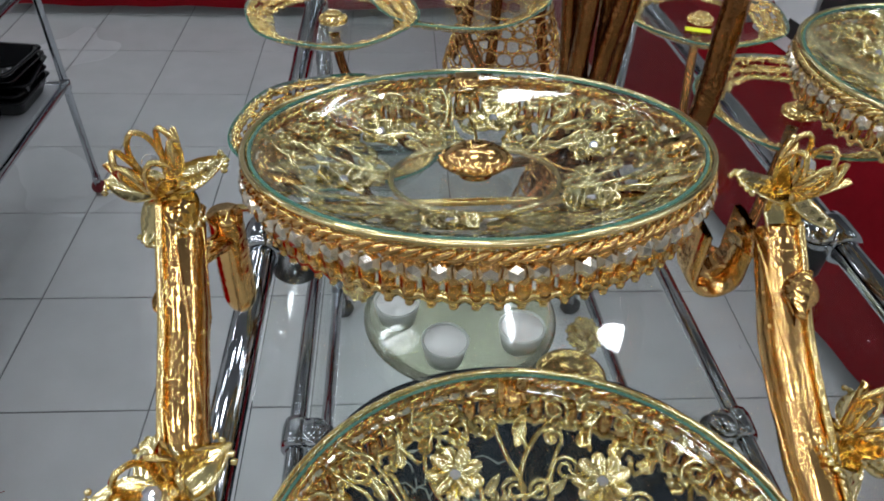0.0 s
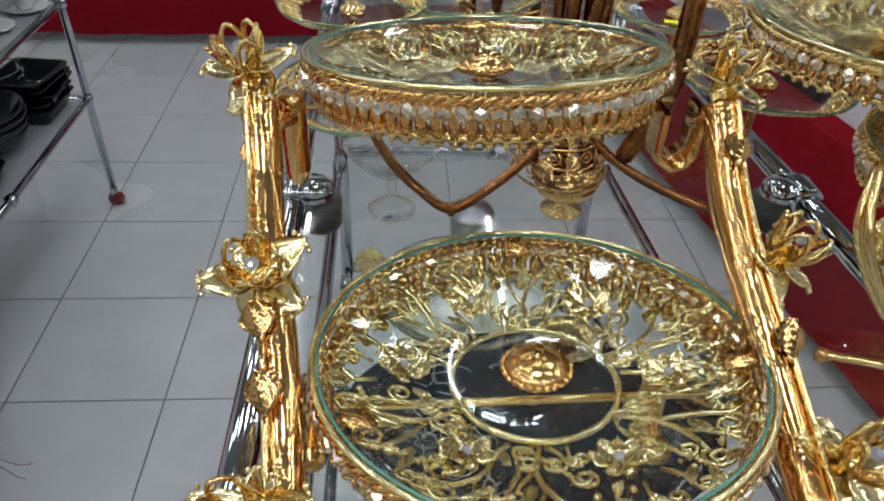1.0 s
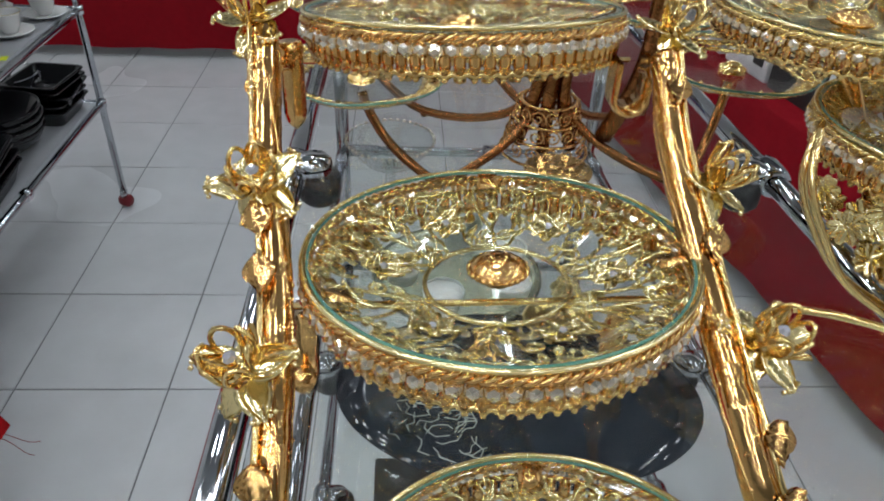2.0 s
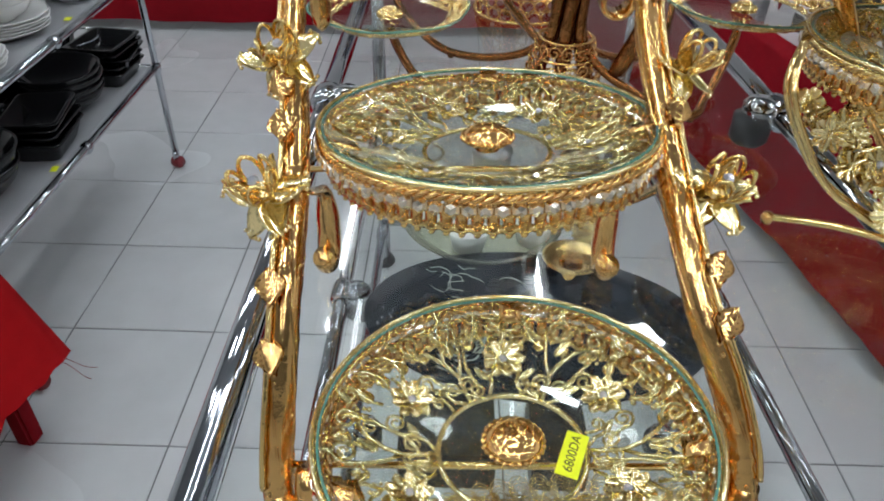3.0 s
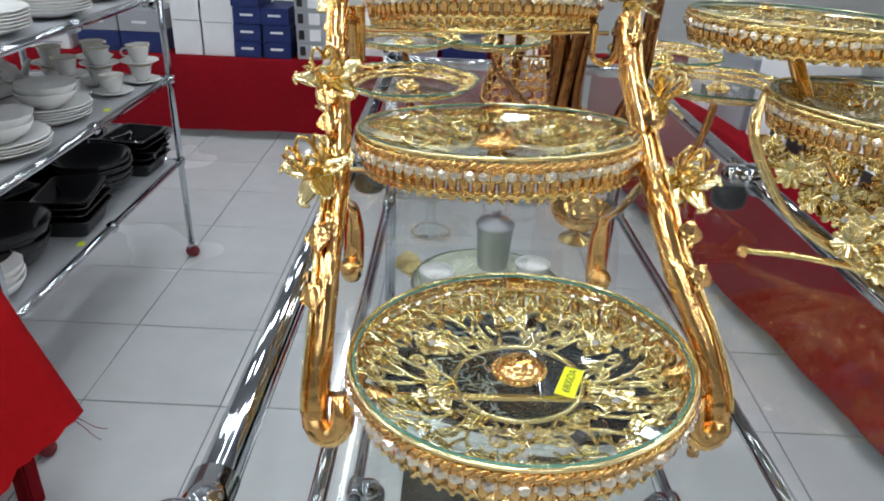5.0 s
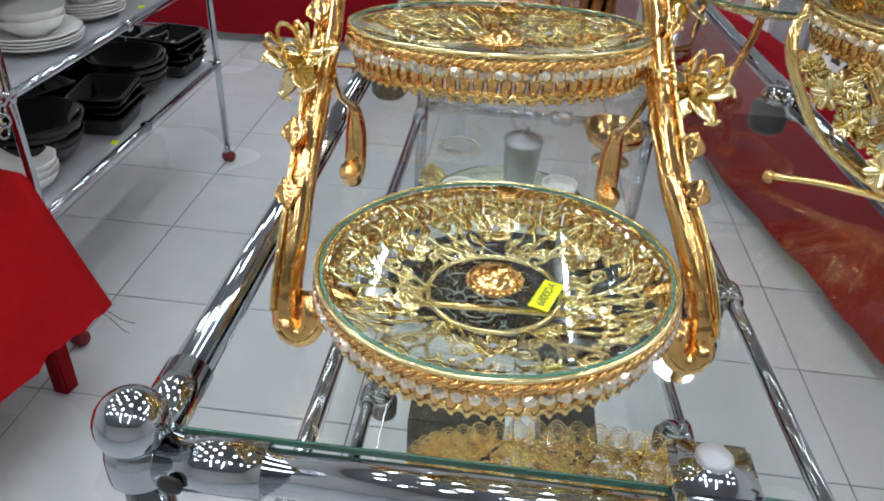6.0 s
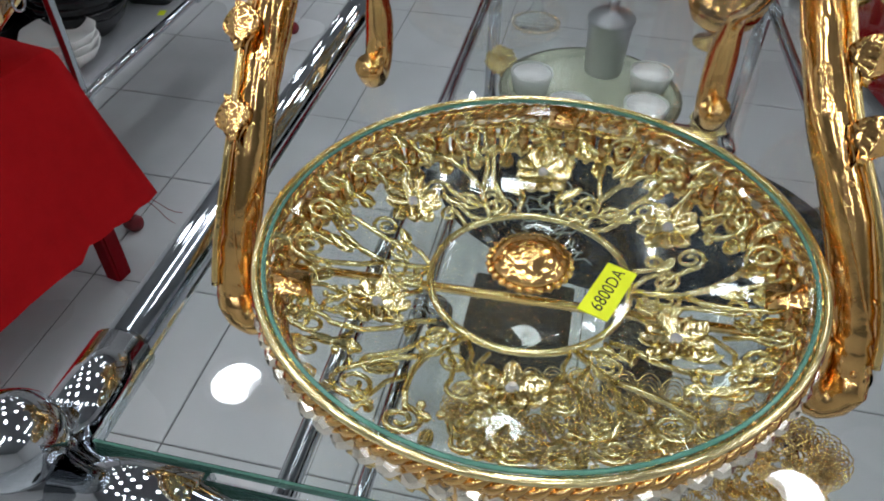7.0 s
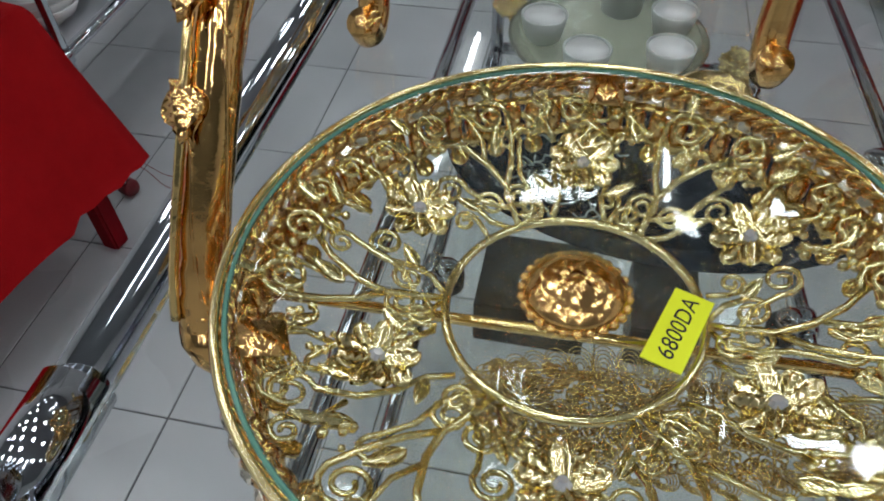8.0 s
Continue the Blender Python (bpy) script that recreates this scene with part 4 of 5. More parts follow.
def branch_post(stand, pts, side, flowers, leaves, radius=0.0125):
    """A cast branch with lilies and pressed leaves; side: -1 or 1, its outer side."""
    path = spline(pts, 6)
    n = len(path)
    rad = [radius * (0.93 + 0.22 * i / (n - 1) + 0.10 * noise.noise(Vector((i * 0.7, side, 2)))) for i in range(n)]
    bm = tube(path[2:], rad[2:], 20)
    kn = random.Random(int(5 + side))
    for i in range(4, n - 1):
        for _ in range(2):
            a = kn.uniform(0, math.tau)
            bead(bm, Vector(path[i]) + kn.uniform(-.003, .003) * Vector((0, 0.7, 0.7)) + rad[i] * 0.93 * (math.cos(a) * Vector((1, 0, 0)) + math.sin(a) * Vector((0, -0.62, 0.78))), kn.uniform(0.0010, 0.0023), seg=7)
    for q in range(4):
        ph = q * math.tau / 4 + 0.4
        add_tube(bm, [Vector(path[i]) + rad[i] * 0.97 * (math.cos(ph + 0.09 * i) * Vector((1, 0, 0)) + math.sin(ph + 0.09 * i) * Vector((0, -0.62, 0.78))) for i in range(3, n)], 0.0011, 6)
    post = part("post", bm, GOLD_DEEP, stand, "gold branch-shaped post")
    vine = [Vector(p) + Vector((side * 0.0078, -0.0058, 0.0092)) for p in path[4:]]
    part("vine", tube(vine, 0.0022, 8), GOLD, post)
    for (x, y, z), tilt, rz in flowers:
        m = pose(x, y, z, tilt, side * 12, rz) @ Matrix.Scale(0.86, 4)
        shared("flower_cup", CUP, post, m, "gold lily cup")
        shared("flower_skirt", SKIRT, post, m @ Matrix.Scale(1.18, 4), "pale gold open petals")
        shared("crystal", CRYSTAL, post, m @ Matrix.Translation((0, 0, 0.024)) @ Matrix.Scale(1.5, 4), "clear faceted stone")
    for (x, y, z), rz in leaves:
        shared("leaf", LEAF, post, pose(x, y - 0.0074, z + 0.0092, 50, side * 20, 0) @ pose(0, 0, 0, 0, 0, 90 + rz) @ Matrix.Scale(1.28, 4), "pressed gold leaf")
    foot = Vector(path[2])
    low = Vector(pts[0])
    turn = -side * 0.0105
    curl = [foot] + [Vector((low.x + turn * (1 - math.cos(q)), low.y - 0.004 * math.sin(q), low.z + 0.012 - 0.0135 * math.sin(q))) for q in (math.pi * k / 10 for k in range(11))] + [Vector((low.x + 2 * turn, low.y + 0.006, low.z + 0.030))]
    part("foot", tube(curl, [rad[2] * 1.02] + [0.0096 + 0.0004 * (k % 2) for k in range(11)] + [0.0085], 18), GOLD_DEEP, post, "ribbed end curled in to the plate's ring")
    part("peg", tube([foot + Vector((0, 0.028, GLASS_Z - foot.z)), foot + Vector((0, 0.028, 0.036))], 0.005, 10), GOLD_DEEP, post)
    return post


def u_band(parent, x, y, z0, z1, w=0.024, half=0.017, name="scroll_foot"):
    """A flat ribbed band bent into a U."""
    pts = [(x - half, z1)] + [(x + half * math.cos(a), z0 + half + half * math.sin(a)) for a in (math.pi + math.pi * k / 12 for k in range(13))] + [(x + half, z1)]
    bm = bmesh.new()
    cross = [(-0.5, 0.0), (-0.5, 0.0035), (-0.25, 0.0052), (-0.12, 0.0038), (0.0, 0.0052), (0.12, 0.0038), (0.25, 0.0052), (0.5, 0.0035), (0.5, 0.0)]
    rings = []
    for i, (px, pz) in enumerate(pts):
        a, b = pts[max(i - 1, 0)], pts[min(i + 1, len(pts) - 1)]
        d = Vector((b[0] - a[0], 0, b[1] - a[1])).normalized()
        nrm = Vector((d.z, 0, -d.x))
        rings.append([bm.verts.new(Vector((px, y, pz)) - nrm * 0.004 + nrm * h + Vector((0, w * u, 0))) for u, h in cross])
    for a, b in zip(rings, rings[1:]):
        for k in range(len(cross)):
            j = (k + 1) % len(cross)
            bm.faces.new((a[k], a[j], b[j], b[k]))
    return part(name, bm, GOLD_DEEP, parent, "ribbed copper gold band bent into a U")


# ---- the three-tier gold stand on the trolley ----
stand = thing("cake_stand", "three-tier gold cake stand with glass plates on the trolley's glass top", "cake stand")
LOW, MID, TOP = pose(0.1981, -0.0467, 1.0647, -1.7, -2.0), pose(0.1819, 0.1631, 1.1723, -6.3, -1.8), pose(0.1671, 0.3852, 1.2649, -11.2, -1.7)
tier(stand, LOW, 0, 2, 0.965, bar=0.152)
tier(stand, MID, 1, 24, 0.998, bar=0.146)
tier(stand, TOP, 2, -14, 1.026, bar=0.148)
left = branch_post(stand, [(0.045, -0.062, 0.994), (0.044, -0.056, 1.008), (0.044, -0.042, 1.030), (0.045, -0.014, 1.067), (0.045, 0.020, 1.106), (0.044, 0.067, 1.140), (0.040, 0.112, 1.160), (0.034, 0.155, 1.177), (0.026, 0.195, 1.191), (0.020, 0.232, 1.208), (0.016, 0.268, 1.227), (0.012, 0.300, 1.250), (0.010, 0.318, 1.262)], -1,
                   [((0.004, 0.324, 1.268), 10, 0), ((0.021, 0.190, 1.203), 28, 20), ((0.030, 0.064, 1.156), 24, -10)],
                   [((0.039, -0.008, 1.074), 4), ((0.039, 0.018, 1.112), -6), ((0.031, 0.128, 1.172), -4), ((0.024, 0.170, 1.184), 3), ((0.012, 0.280, 1.228), 0)], 0.0106)
right = branch_post(stand, [(0.354, -0.056, 1.004), (0.353, -0.047, 1.022), (0.350, -0.035, 1.040), (0.340, -0.010, 1.072), (0.325, 0.020, 1.105), (0.317, 0.060, 1.137), (0.315, 0.100, 1.156), (0.316, 0.160, 1.178), (0.316, 0.220, 1.203), (0.318, 0.260, 1.222), (0.321, 0.292, 1.243), (0.322, 0.308, 1.254)], 1,
                    [((0.326, 0.320, 1.268), 12, 30), ((0.340, 0.214, 1.194), 26, 50), ((0.340, 0.090, 1.152), 22, 5)],
                    [((0.338, 0.012, 1.096), -6), ((0.334, 0.040, 1.120), 5), ((0.322, 0.155, 1.178), 4), ((0.322, 0.275, 1.234), 0)], 0.0106)
# curled ends behind the posts: bands at the top, scroll feet that reach the glass
u_band(stand, 0.303, 0.326, 1.200, 1.246, 0.030, 0.0155, name="scroll_bracket")
part("scroll_bracket", tube([(0.0285, 0.327, 1.252 - 0.0030 * k) for k in range(24)] + [(0.0285, 0.327, 1.1785)], [0.0092 + 0.0005 * (k % 2) for k in range(21)] + [0.0088, 0.0078, 0.0060, 0.002], 18), GOLD_DEEP, stand, "ribbed copper gold roll behind the post")
for fx, s, px in ((0.030, -1, 0.016), (0.316, 1, 0.318)):
    part("link_bar", tube([(px, 0.296, 1.245), (0.030 if s < 0 else 0.314, 0.326, 1.236)], 0.006, 10), GOLD_DEEP, stand)
    path = spline([(0.041 if s < 0 else 0.316, 0.105, 1.155), (fx, 0.190, 1.085), (fx, 0.233, 1.058), (fx, 0.258, 1.040), (fx, 0.266, 1.005), (fx, 0.259, 0.974), (fx, 0.243, 0.9655), (fx, 0.231, 0.980)], 5)
    n = len(path)
    part("scroll_foot", tube(path, [0.004 + 0.0082 * min(1, max(0, (i / n - 0.32) * 4.5)) for i in range(n)], 16), GOLD_DEEP, stand, "curled copper gold foot")

tag = thing("price_label", "yellow paper price label with handwritten black figures", "label",
            LOW @ pose(0.0375, -0.0075, -0.0205, 2, 0, 70), "price stickers")
part("paper", box((0.036, 0.0148, 0.0006)), PRICE, tag, flat=True)
ink = bpy.data.curves.new("figures", "FONT")
ink.body, ink.size, ink.align_x, ink.align_y, ink.shear = "6800DA", 0.0088, "CENTER", "CENTER", 0.15
ink.materials.append(INK)
fig = new("price_figure", ink)
fig.parent, fig.matrix_basis = tag, pose(0, 0, 0.0006)

# ---- bronze branching stand with flower-shaped glass plates, behind it ----
tree = thing("fruit_stand", "bronze branching stand with wavy glass plates edged in gold lace", "fruit stand")
TX, TY = 0.325, 0.72
for k in range(6):
    a = k * math.tau / 6 + 0.3
    r0, r1 = 0.030, 0.022
    part("stem", tube(spline([(TX + r0 * 1.5 * math.cos(a), TY + r0 * 1.5 * math.sin(a), 0.975), (TX + r1 * math.cos(a), TY + r1 * math.sin(a), 1.05), (TX + r1 * 1.1 * math.cos(a + 0.5), TY + r1 * 1.1 * math.sin(a + 0.5), 1.16),
                              (TX + 0.04 * math.cos(a + 0.8), TY + 0.04 * math.sin(a + 0.8), 1.30)], 5), 0.0095, 12), BRONZE, tree)
bm = bmesh.new()
for k in range(14):
    a = k * math.tau / 14
    for r, z, s in ((0.058, 0.975, 1), (0.052, 1.0, -1), (0.045, 1.025, 1)):
        c = Matrix.Rotation(a + 0.2 * s, 4, "Z") @ Matrix.Translation((r, 0, z)) @ Matrix.Rotation(radians(90), 4, "Y") @ Matrix.Rotation(radians(90), 4, "Z")
        pts = [c @ Vector((u, v, 0)) for u, v in spiral(0, 0, 0.012, 0.002, a * 3, 1.5 * s, 14)]
        add_tube(bm, pts, 0.0014, 5, Matrix.Translation((TX, TY, 0)))
for r, z in ((0.064, 0.960), (0.056, 0.988), (0.048, 1.012), (0.040, 1.038)):
    add_tube(bm, arc(r, 0, math.tau * 35 / 36, 36, z, TX, TY), 0.0022, 6, closed=True)
part("bell", bm, GOLD_DEEP, tree, "pierced copper gold scroll bell")
B_PLATES = ((0.037, 0.945, 1.090, 0.112), (0.062, 0.690, 1.068, 0.115), (0.585, 0.735, 1.075, 0.120), (0.565, 1.02, 1.065, 0.118), (0.207, 1.03, 1.085, 0.130))
for (ang, fx, fy) in ((0, 0.169, 0.608), (1, 0.152, 0.829), (2, 0.50, 0.61), (3, 0.51, 0.85)):
    px, py, pz, pr = B_PLATES[(1, 0, 2, 3)[ang]]
    def at(w, z, a=(TX, TY), b=(fx, fy)):
        return (a[0] + (b[0] - a[0]) * w, a[1] + (b[1] - a[1]) * w, z)
    out = [at(w, z, (fx, fy), (px, py)) for w, z in ((0.35, 0.974), (0.68, 0.998), (0.9, 1.03), (1.0, pz - 0.012))]
    part("arm", tube(spline([at(0.12, 1.032), at(0.34, 0.996), at(0.66, 0.973), at(1.0, 0.9665)] + out, 6), 0.0068, 10), BRONZE, tree)
    part("ball_foot", lathe([(0, 0.008), (0.005, 0.006), (0.0075, 0), (0.005, -0.006), (0, -0.0078)], 14, pose(fx, fy, 0.963)), BRONZE, tree)
part("arm", tube(spline([(0.40, 0.68, 1.0), (0.43, 0.66, 1.10), (0.438, 0.665, 1.20), (0.452, 0.70, 1.30)], 6), 0.013, 12), BRONZE, tree)
part("arm", tube(spline([(TX, TY, 1.0), (0.28, 0.82, 1.01), (0.23, 0.96, 1.04), (0.207, 1.02, 1.084)], 6), 0.007, 10), BRONZE, tree)


def wavy_plate(px, py, pz, pr, seed):
    """A flower-outlined glass plate with a lace border and a boss in the middle."""
    bm = lathe([(0, 0), (pr * 0.6, 0), (pr * 0.85, 0.006), (pr, 0.018), (pr, 0.022), (pr * 0.84, 0.010), (pr * 0.6, 0.0045), (0, 0.0045)], 72)
    wavy(bm, 6, 0.025, pr * 0.55)
    p = part("plate", bm, PLATE_GLASS, tree, "flower-shaped clear glass plate", m=pose(px, py, pz, 0, 0, seed * 31))
    p.visible_shadow = False
    lace = bmesh.new()
    rr = random.Random(seed)
    for k in range(96):
        a = k * math.tau / 96
        for row, size in ((0.945, 0.052), (0.845, 0.062), (0.755, 0.045)):
            r = pr * (row + 0.02 * math.sin(6 * a) + rr.uniform(-0.02, 0.02))
            h = 0.022 - (1 - row) * pr * 0.62
            add_tube(lace, [(r * math.cos(a) + u * math.cos(a) - v * math.sin(a), r * math.sin(a) + u * math.sin(a) + v * math.cos(a), h + 0.25 * u) for u, v in spiral(0, 0, pr * size, 0.001, rr.uniform(0, 6), 1.3, 8)], 0.0017, 5)
        for _ in range(2):
            q = pr * rr.uniform(0.74, 0.97)
            b = a + rr.uniform(-.04, .04)
            bead(lace, (q * math.cos(b), q * math.sin(b), 0.0235 - (1 - q / pr) * pr * 0.62), rr.uniform(0.0018, 0.0036), seg=5)
    edge = []
    for k in range(96):
        a = k * math.tau / 96
        r = pr * (1 + 0.025 * 0.45 / 0.55 * math.sin(6 * a))
        edge.append((r * math.cos(a), r * math.sin(a), 0.020))
    part("lace", lace, GOLD, p, "gold lace border")
    part("glass_edge", tube(edge, 0.0016, 6, closed=True), GLASS_GREEN, p, "green glass edge").visible_shadow = False
    boss = lathe([(0, 0.016), (0.012, 0.013), (0.018, 0.006), (0.019, 0.0046)], 24)
    for k in range(14):
        a = k * math.tau / 14
        bead(boss, (0.0165 * math.cos(a), 0.0165 * math.sin(a), 0.008), 0.0032)
        bead(boss, (0.009 * math.cos(a), 0.009 * math.sin(a), 0.014), 0.0026)
    part("boss", boss, GOLD, p, "beaded gold boss")


for k, q in enumerate(B_PLATES):
    wavy_plate(*q, k + 1)
tg = thing("price_label", "small yellow price sticker on a glass plate", "label", pose(0.55, 0.985, 1.0705, 0, 0, -15), "price stickers")
part("paper", box((0.036, 0.014, 0.0006)), PRICE, tg, flat=True)

# ---- pierced stand behind the branching one ----
back_stand = thing("fruit_stand", "bronze-stemmed stand with a pierced gold bell-shaped foot", "fruit stand", pose(0.293, 1.10, GLASS_Z))
bm = bmesh.new()
for level in range(5):
    for k in range(22):
        a = (k + 0.5 * (level % 2)) * math.tau / 22
        r = 0.094 - 0.006 * level
        c = Matrix.Rotation(a, 4, "Z") @ Matrix.Translation((r, 0, 0.012 + 0.019 * level)) @ Matrix.Rotation(radians(86), 4, "Y")
        add_tube(bm, [c @ Vector((0.0105 * math.cos(q), 0.0125 * math.sin(q), 0)) for q in (i * math.tau / 12 for i in range(12))], 0.0017, 5, closed=True)
for r, z in ((0.097, 0.002), (0.066, 0.106)):
    add_tube(bm, arc(r, 0, math.tau * 47 / 48, 48, z), 0.0028, 6, closed=True)
part("bell", bm, GOLD_DEEP, back_stand, "pierced gold lattice bell")
for k in range(5):
    a = k * math.tau / 5 + 0.5
    part("stem", tube(spline([(0.085 * math.cos(a), 0.085 * math.sin(a), 0.010), (0.066 * math.cos(a), 0.066 * math.sin(a), 0.06), (0.060 * math.cos(a), 0.060 * math.sin(a), 0.13), (0.075 * math.cos(a + 0.2), 0.075 * math.sin(a + 0.2), 0.26)], 5), 0.008, 10), BRONZE, back_stand)
part("top_ring", tube(arc(0.075, 0, math.tau * 35 / 36, 36, 0.262), 0.005, 8, closed=True), BRONZE, back_stand)

# ---- gold lyre stand on the same glass ----
lyre = thing("cake_stand", "gold lyre-framed cake stand with flower sprays and glass plates", "cake stand")
CX, CY = 0.70, 0.40
tier(lyre, pose(CX, CY, 1.150, -2, 2), 1, 10, scale=1.22, bar=0, pickets=72, rim_material=GOLD)
tier(lyre, pose(0.605, 0.54, 1.232, -2, 1), 2, 30, scale=1.12, bar=0, pickets=64, rim_material=GOLD)
for (ax, ay), s in (((0.497, 0.345), -1), ((0.80, 0.26), 1)):
    for w in (-1, 1):
        part("frame_bar", tube(spline([(ax + 0.02, ay + 0.04, 1.165), (ax, ay + 0.008 * w, 1.128), (ax - s * 0.022, ay - 0.01 + 0.012 * w, 1.078), (ax - s * 0.062, ay - 0.025 + 0.010 * w, 1.025), (0.632, 0.295 + 0.01 * w, 0.985), (0.665, 0.26, 0.980)], 6), 0.0042, 10), GOLD, lyre)
for tip, mid in (((0.523, 0.352), (0.585, 0.318)), ((0.60, 0.095), (0.64, 0.17)), ((0.84, 0.36), (0.76, 0.30)), ((0.80, 0.12), (0.73, 0.20))):
    part("leg", tube(spline([(tip[0], tip[1], 0.963), (tip[0] * 0.9 + mid[0] * 0.1, tip[1] * 0.9 + mid[1] * 0.1, 0.966), (mid[0], mid[1], 0.976), (0.672, 0.255, 0.985)], 6), 0.0042, 10), GOLD, lyre)
    part("ball_foot", lathe([(0, 0.008), (0.006, 0.006), (0.008, 0), (0.006, -0.006), (0, -0.0078)], 14, pose(tip[0], tip[1], 0.9635)), GOLD_DEEP, lyre)
part("column", tube(spline([(0.672, 0.255, 0.985), (0.685, 0.32, 1.03), (CX, CY, 1.105)], 6), 0.010, 12), GOLD, lyre)
part("column", tube(spline([(0.672, 0.255, 0.985), (0.66, 0.36, 1.02), (0.63, 0.47, 1.10), (0.605, 0.54, 1.19)], 6), 0.011, 14), GOLD_DEEP, lyre)
part("basin", lathe([(0, 0.0), (0.05, 0.002), (0.10, 0.014), (0.118, 0.030), (0.114, 0.030), (0.098, 0.016), (0, 0.003)], 40, pose(0.605, 0.54, 1.176, -2, 1)), GOLD, lyre)
rr = random.Random(7)
spray = []
for i in range(58):
    u, v = i / 57, rr.random()
    # a fan of flowers that narrows from the plate's ring down to the foot
    spray.append((0.515 + 0.125 * u + (0.245 - 0.19 * u) * v, 0.370 - 0.095 * u - 0.03 * v + rr.uniform(-.012, .012), 1.108 - 0.112 * u + rr.uniform(-0.012, 0.012) - 0.02 * v))
for i, q in enumerate(spray):
    m = pose(*q, 60 + rr.uniform(-25, 25), rr.uniform(-25, 25), rr.uniform(-50, 30)) @ Matrix.Scale(rr.uniform(0.9, 1.45), 4)
    fl = shared("flower", FLOWER, lyre, m, "gold daisy on the frame")
    if i % 3 == 0:
        shared("crystal", CRYSTAL, fl, pose(0, 0, 0.0035))
for i in range(40):
    q = spray[rr.randrange(len(spray))]
    shared("leaf", LEAF, lyre, pose(q[0] + rr.uniform(-.02, .02), q[1] + rr.uniform(-.012, .012), q[2] + rr.uniform(-.02, .02), 60 + rr.uniform(-40, 40), rr.uniform(-40, 40), rr.uniform(0, 360)) @ Matrix.Scale(rr.uniform(.7, 1.1), 4), "pressed gold leaf")

# ---- tiny faceted specks scattered on the top glass ----
rr = random.Random(21)
bm = bmesh.new()
for i in range(170):
    x, y = rr.gauss(0.50, 0.055), rr.uniform(0.06, 0.80)
    if x < 0.39 or x > 0.62:
        continue
    q = rr.uniform(0.0005, 0.0011)
    add_lathe(bm, [(0, q), (q, 0.3 * q), (0, 0)], 5, pose(x, y, GLASS_Z + 0.0002, rr.uniform(-15, 15), 0, rr.uniform(0, 90)))
tagged(part("glitter", bm, CRYSTAL_MAT, flat=True), "fine silver specks scattered on the clear glass", "glitter", kind="stuff")

# ---- on the middle glass shelf ----
SZ = MZ + 0.012 + 0.0002
platter = thing("platter", "large oval black glass platter with a crackled end", "platter", pose(0.310, 0.585, SZ, 0, 0, -5))
bm = lathe([(0, 0.0), (0.62, 0.0), (0.80, 0.01), (1.0, 0.016), (1.0, 0.019), (0.8, 0.0135), (0.62, 0.005), (0, 0.005)], 80)
for v in bm.verts:
    v.co.x *= 0.297
    v.co.y *= 0.190
part("body", bm, BLACK_GLASS, platter)
rr = random.Random(3)
bm = bmesh.new()
for i in range(80):
    x, y = rr.uniform(-0.27, -0.06), rr.uniform(-0.16, 0.16)
    if (x / 0.29) ** 2 + (y / 0.165) ** 2 > 0.9:
        continue
    a = rr.uniform(0, math.tau)
    pts = []
    for k in range(5):
        q = Vector((x + 0.011 * k * math.cos(a), y + 0.011 * k * math.sin(a)))
        e = math.sqrt((q.x / 0.305) ** 2 + (q.y / 0.172) ** 2)
        if e > 0.97:
            break
        pts.append((q.x, q.y, 0.0054 + max(0, e - 0.62) * 0.036))
        a += rr.uniform(-0.6, 0.6)
    if len(pts) > 1:
        add_tube(bm, pts, 0.0009, 5)
part("crackle", bm, CRACK, platter, "pale crackle lines")

tray = thing("candle_tray", "round pale green glass tray holding frosted tealight glasses", "tray", pose(0.226, 0.885, SZ))
b = part("dish", lathe([(0, 0), (0.12, 0), (0.155, 0.02), (0.165, 0.03), (0.16, 0.032), (0.12, 0.005), (0, 0.005)], 56), DISH, tray, "greenish glass dish")
b.visible_shadow = False
for k, (x, y) in enumerate(((-0.03, -0.075), (0.100, -0.047), (-0.108, 0.015), (0.107, 0.069))):
    part("tealight_glass", lathe([(0, 0.006), (0.036, 0.006), (0.046, 0.055), (0.042, 0.055), (0.035, 0.012), (0, 0.011)], 24, pose(x, y, 0) @ Matrix.Scale(0.86, 4)), FROST, tray, "frosted glass")
    part("wax", lathe([(0, 0.052), (0.0412, 0.052), (0.038, 0.03), (0, 0.03)], 24, pose(x, y, 0) @ Matrix.Scale(0.86, 4)), WHITE, tray, "white wax disc")
for x, y in ((-0.175, 0.083), (0.207, -0.046)):
    orn = part("ornament", flower_mesh(9, 0.024, 0.012), GOLD_PALE, tray, "gold flower ornament", m=pose(x, y, 0.018, 30, 0, 20))
    for k in range(8):
        shared("flower", FLOWER, orn, pose(0.02 * math.cos(k * 0.8), 0.02 * math.sin(k * 0.8), 0.004 * (k % 3)))

steel = thing("steel_tumbler", "brushed steel tumbler on the lower glass shelf", "tumbler", pose(0.246, 1.01, SZ + 0.006) @ Matrix.Scale(0.9, 4))
part("body", lathe([(0, 0), (0.038, 0), (0.040, 0.004), (0.046, 0.115), (0.048, 0.118), (0.044, 0.116), (0.037, 0.01), (0, 0.008)], 32), STEEL, steel)
part("lid", lathe([(0.05, 0.119), (0.045, 0.128), (0.01, 0.135), (0.008, 0.145), (0.012, 0.155), (0, 0.16)], 28), STEEL, steel)
bowl = thing("fruit_bowl", "clear cut-glass footed bowl", "bowl", pose(0.092, 1.185, SZ) @ Matrix.Scale(0.92, 4))
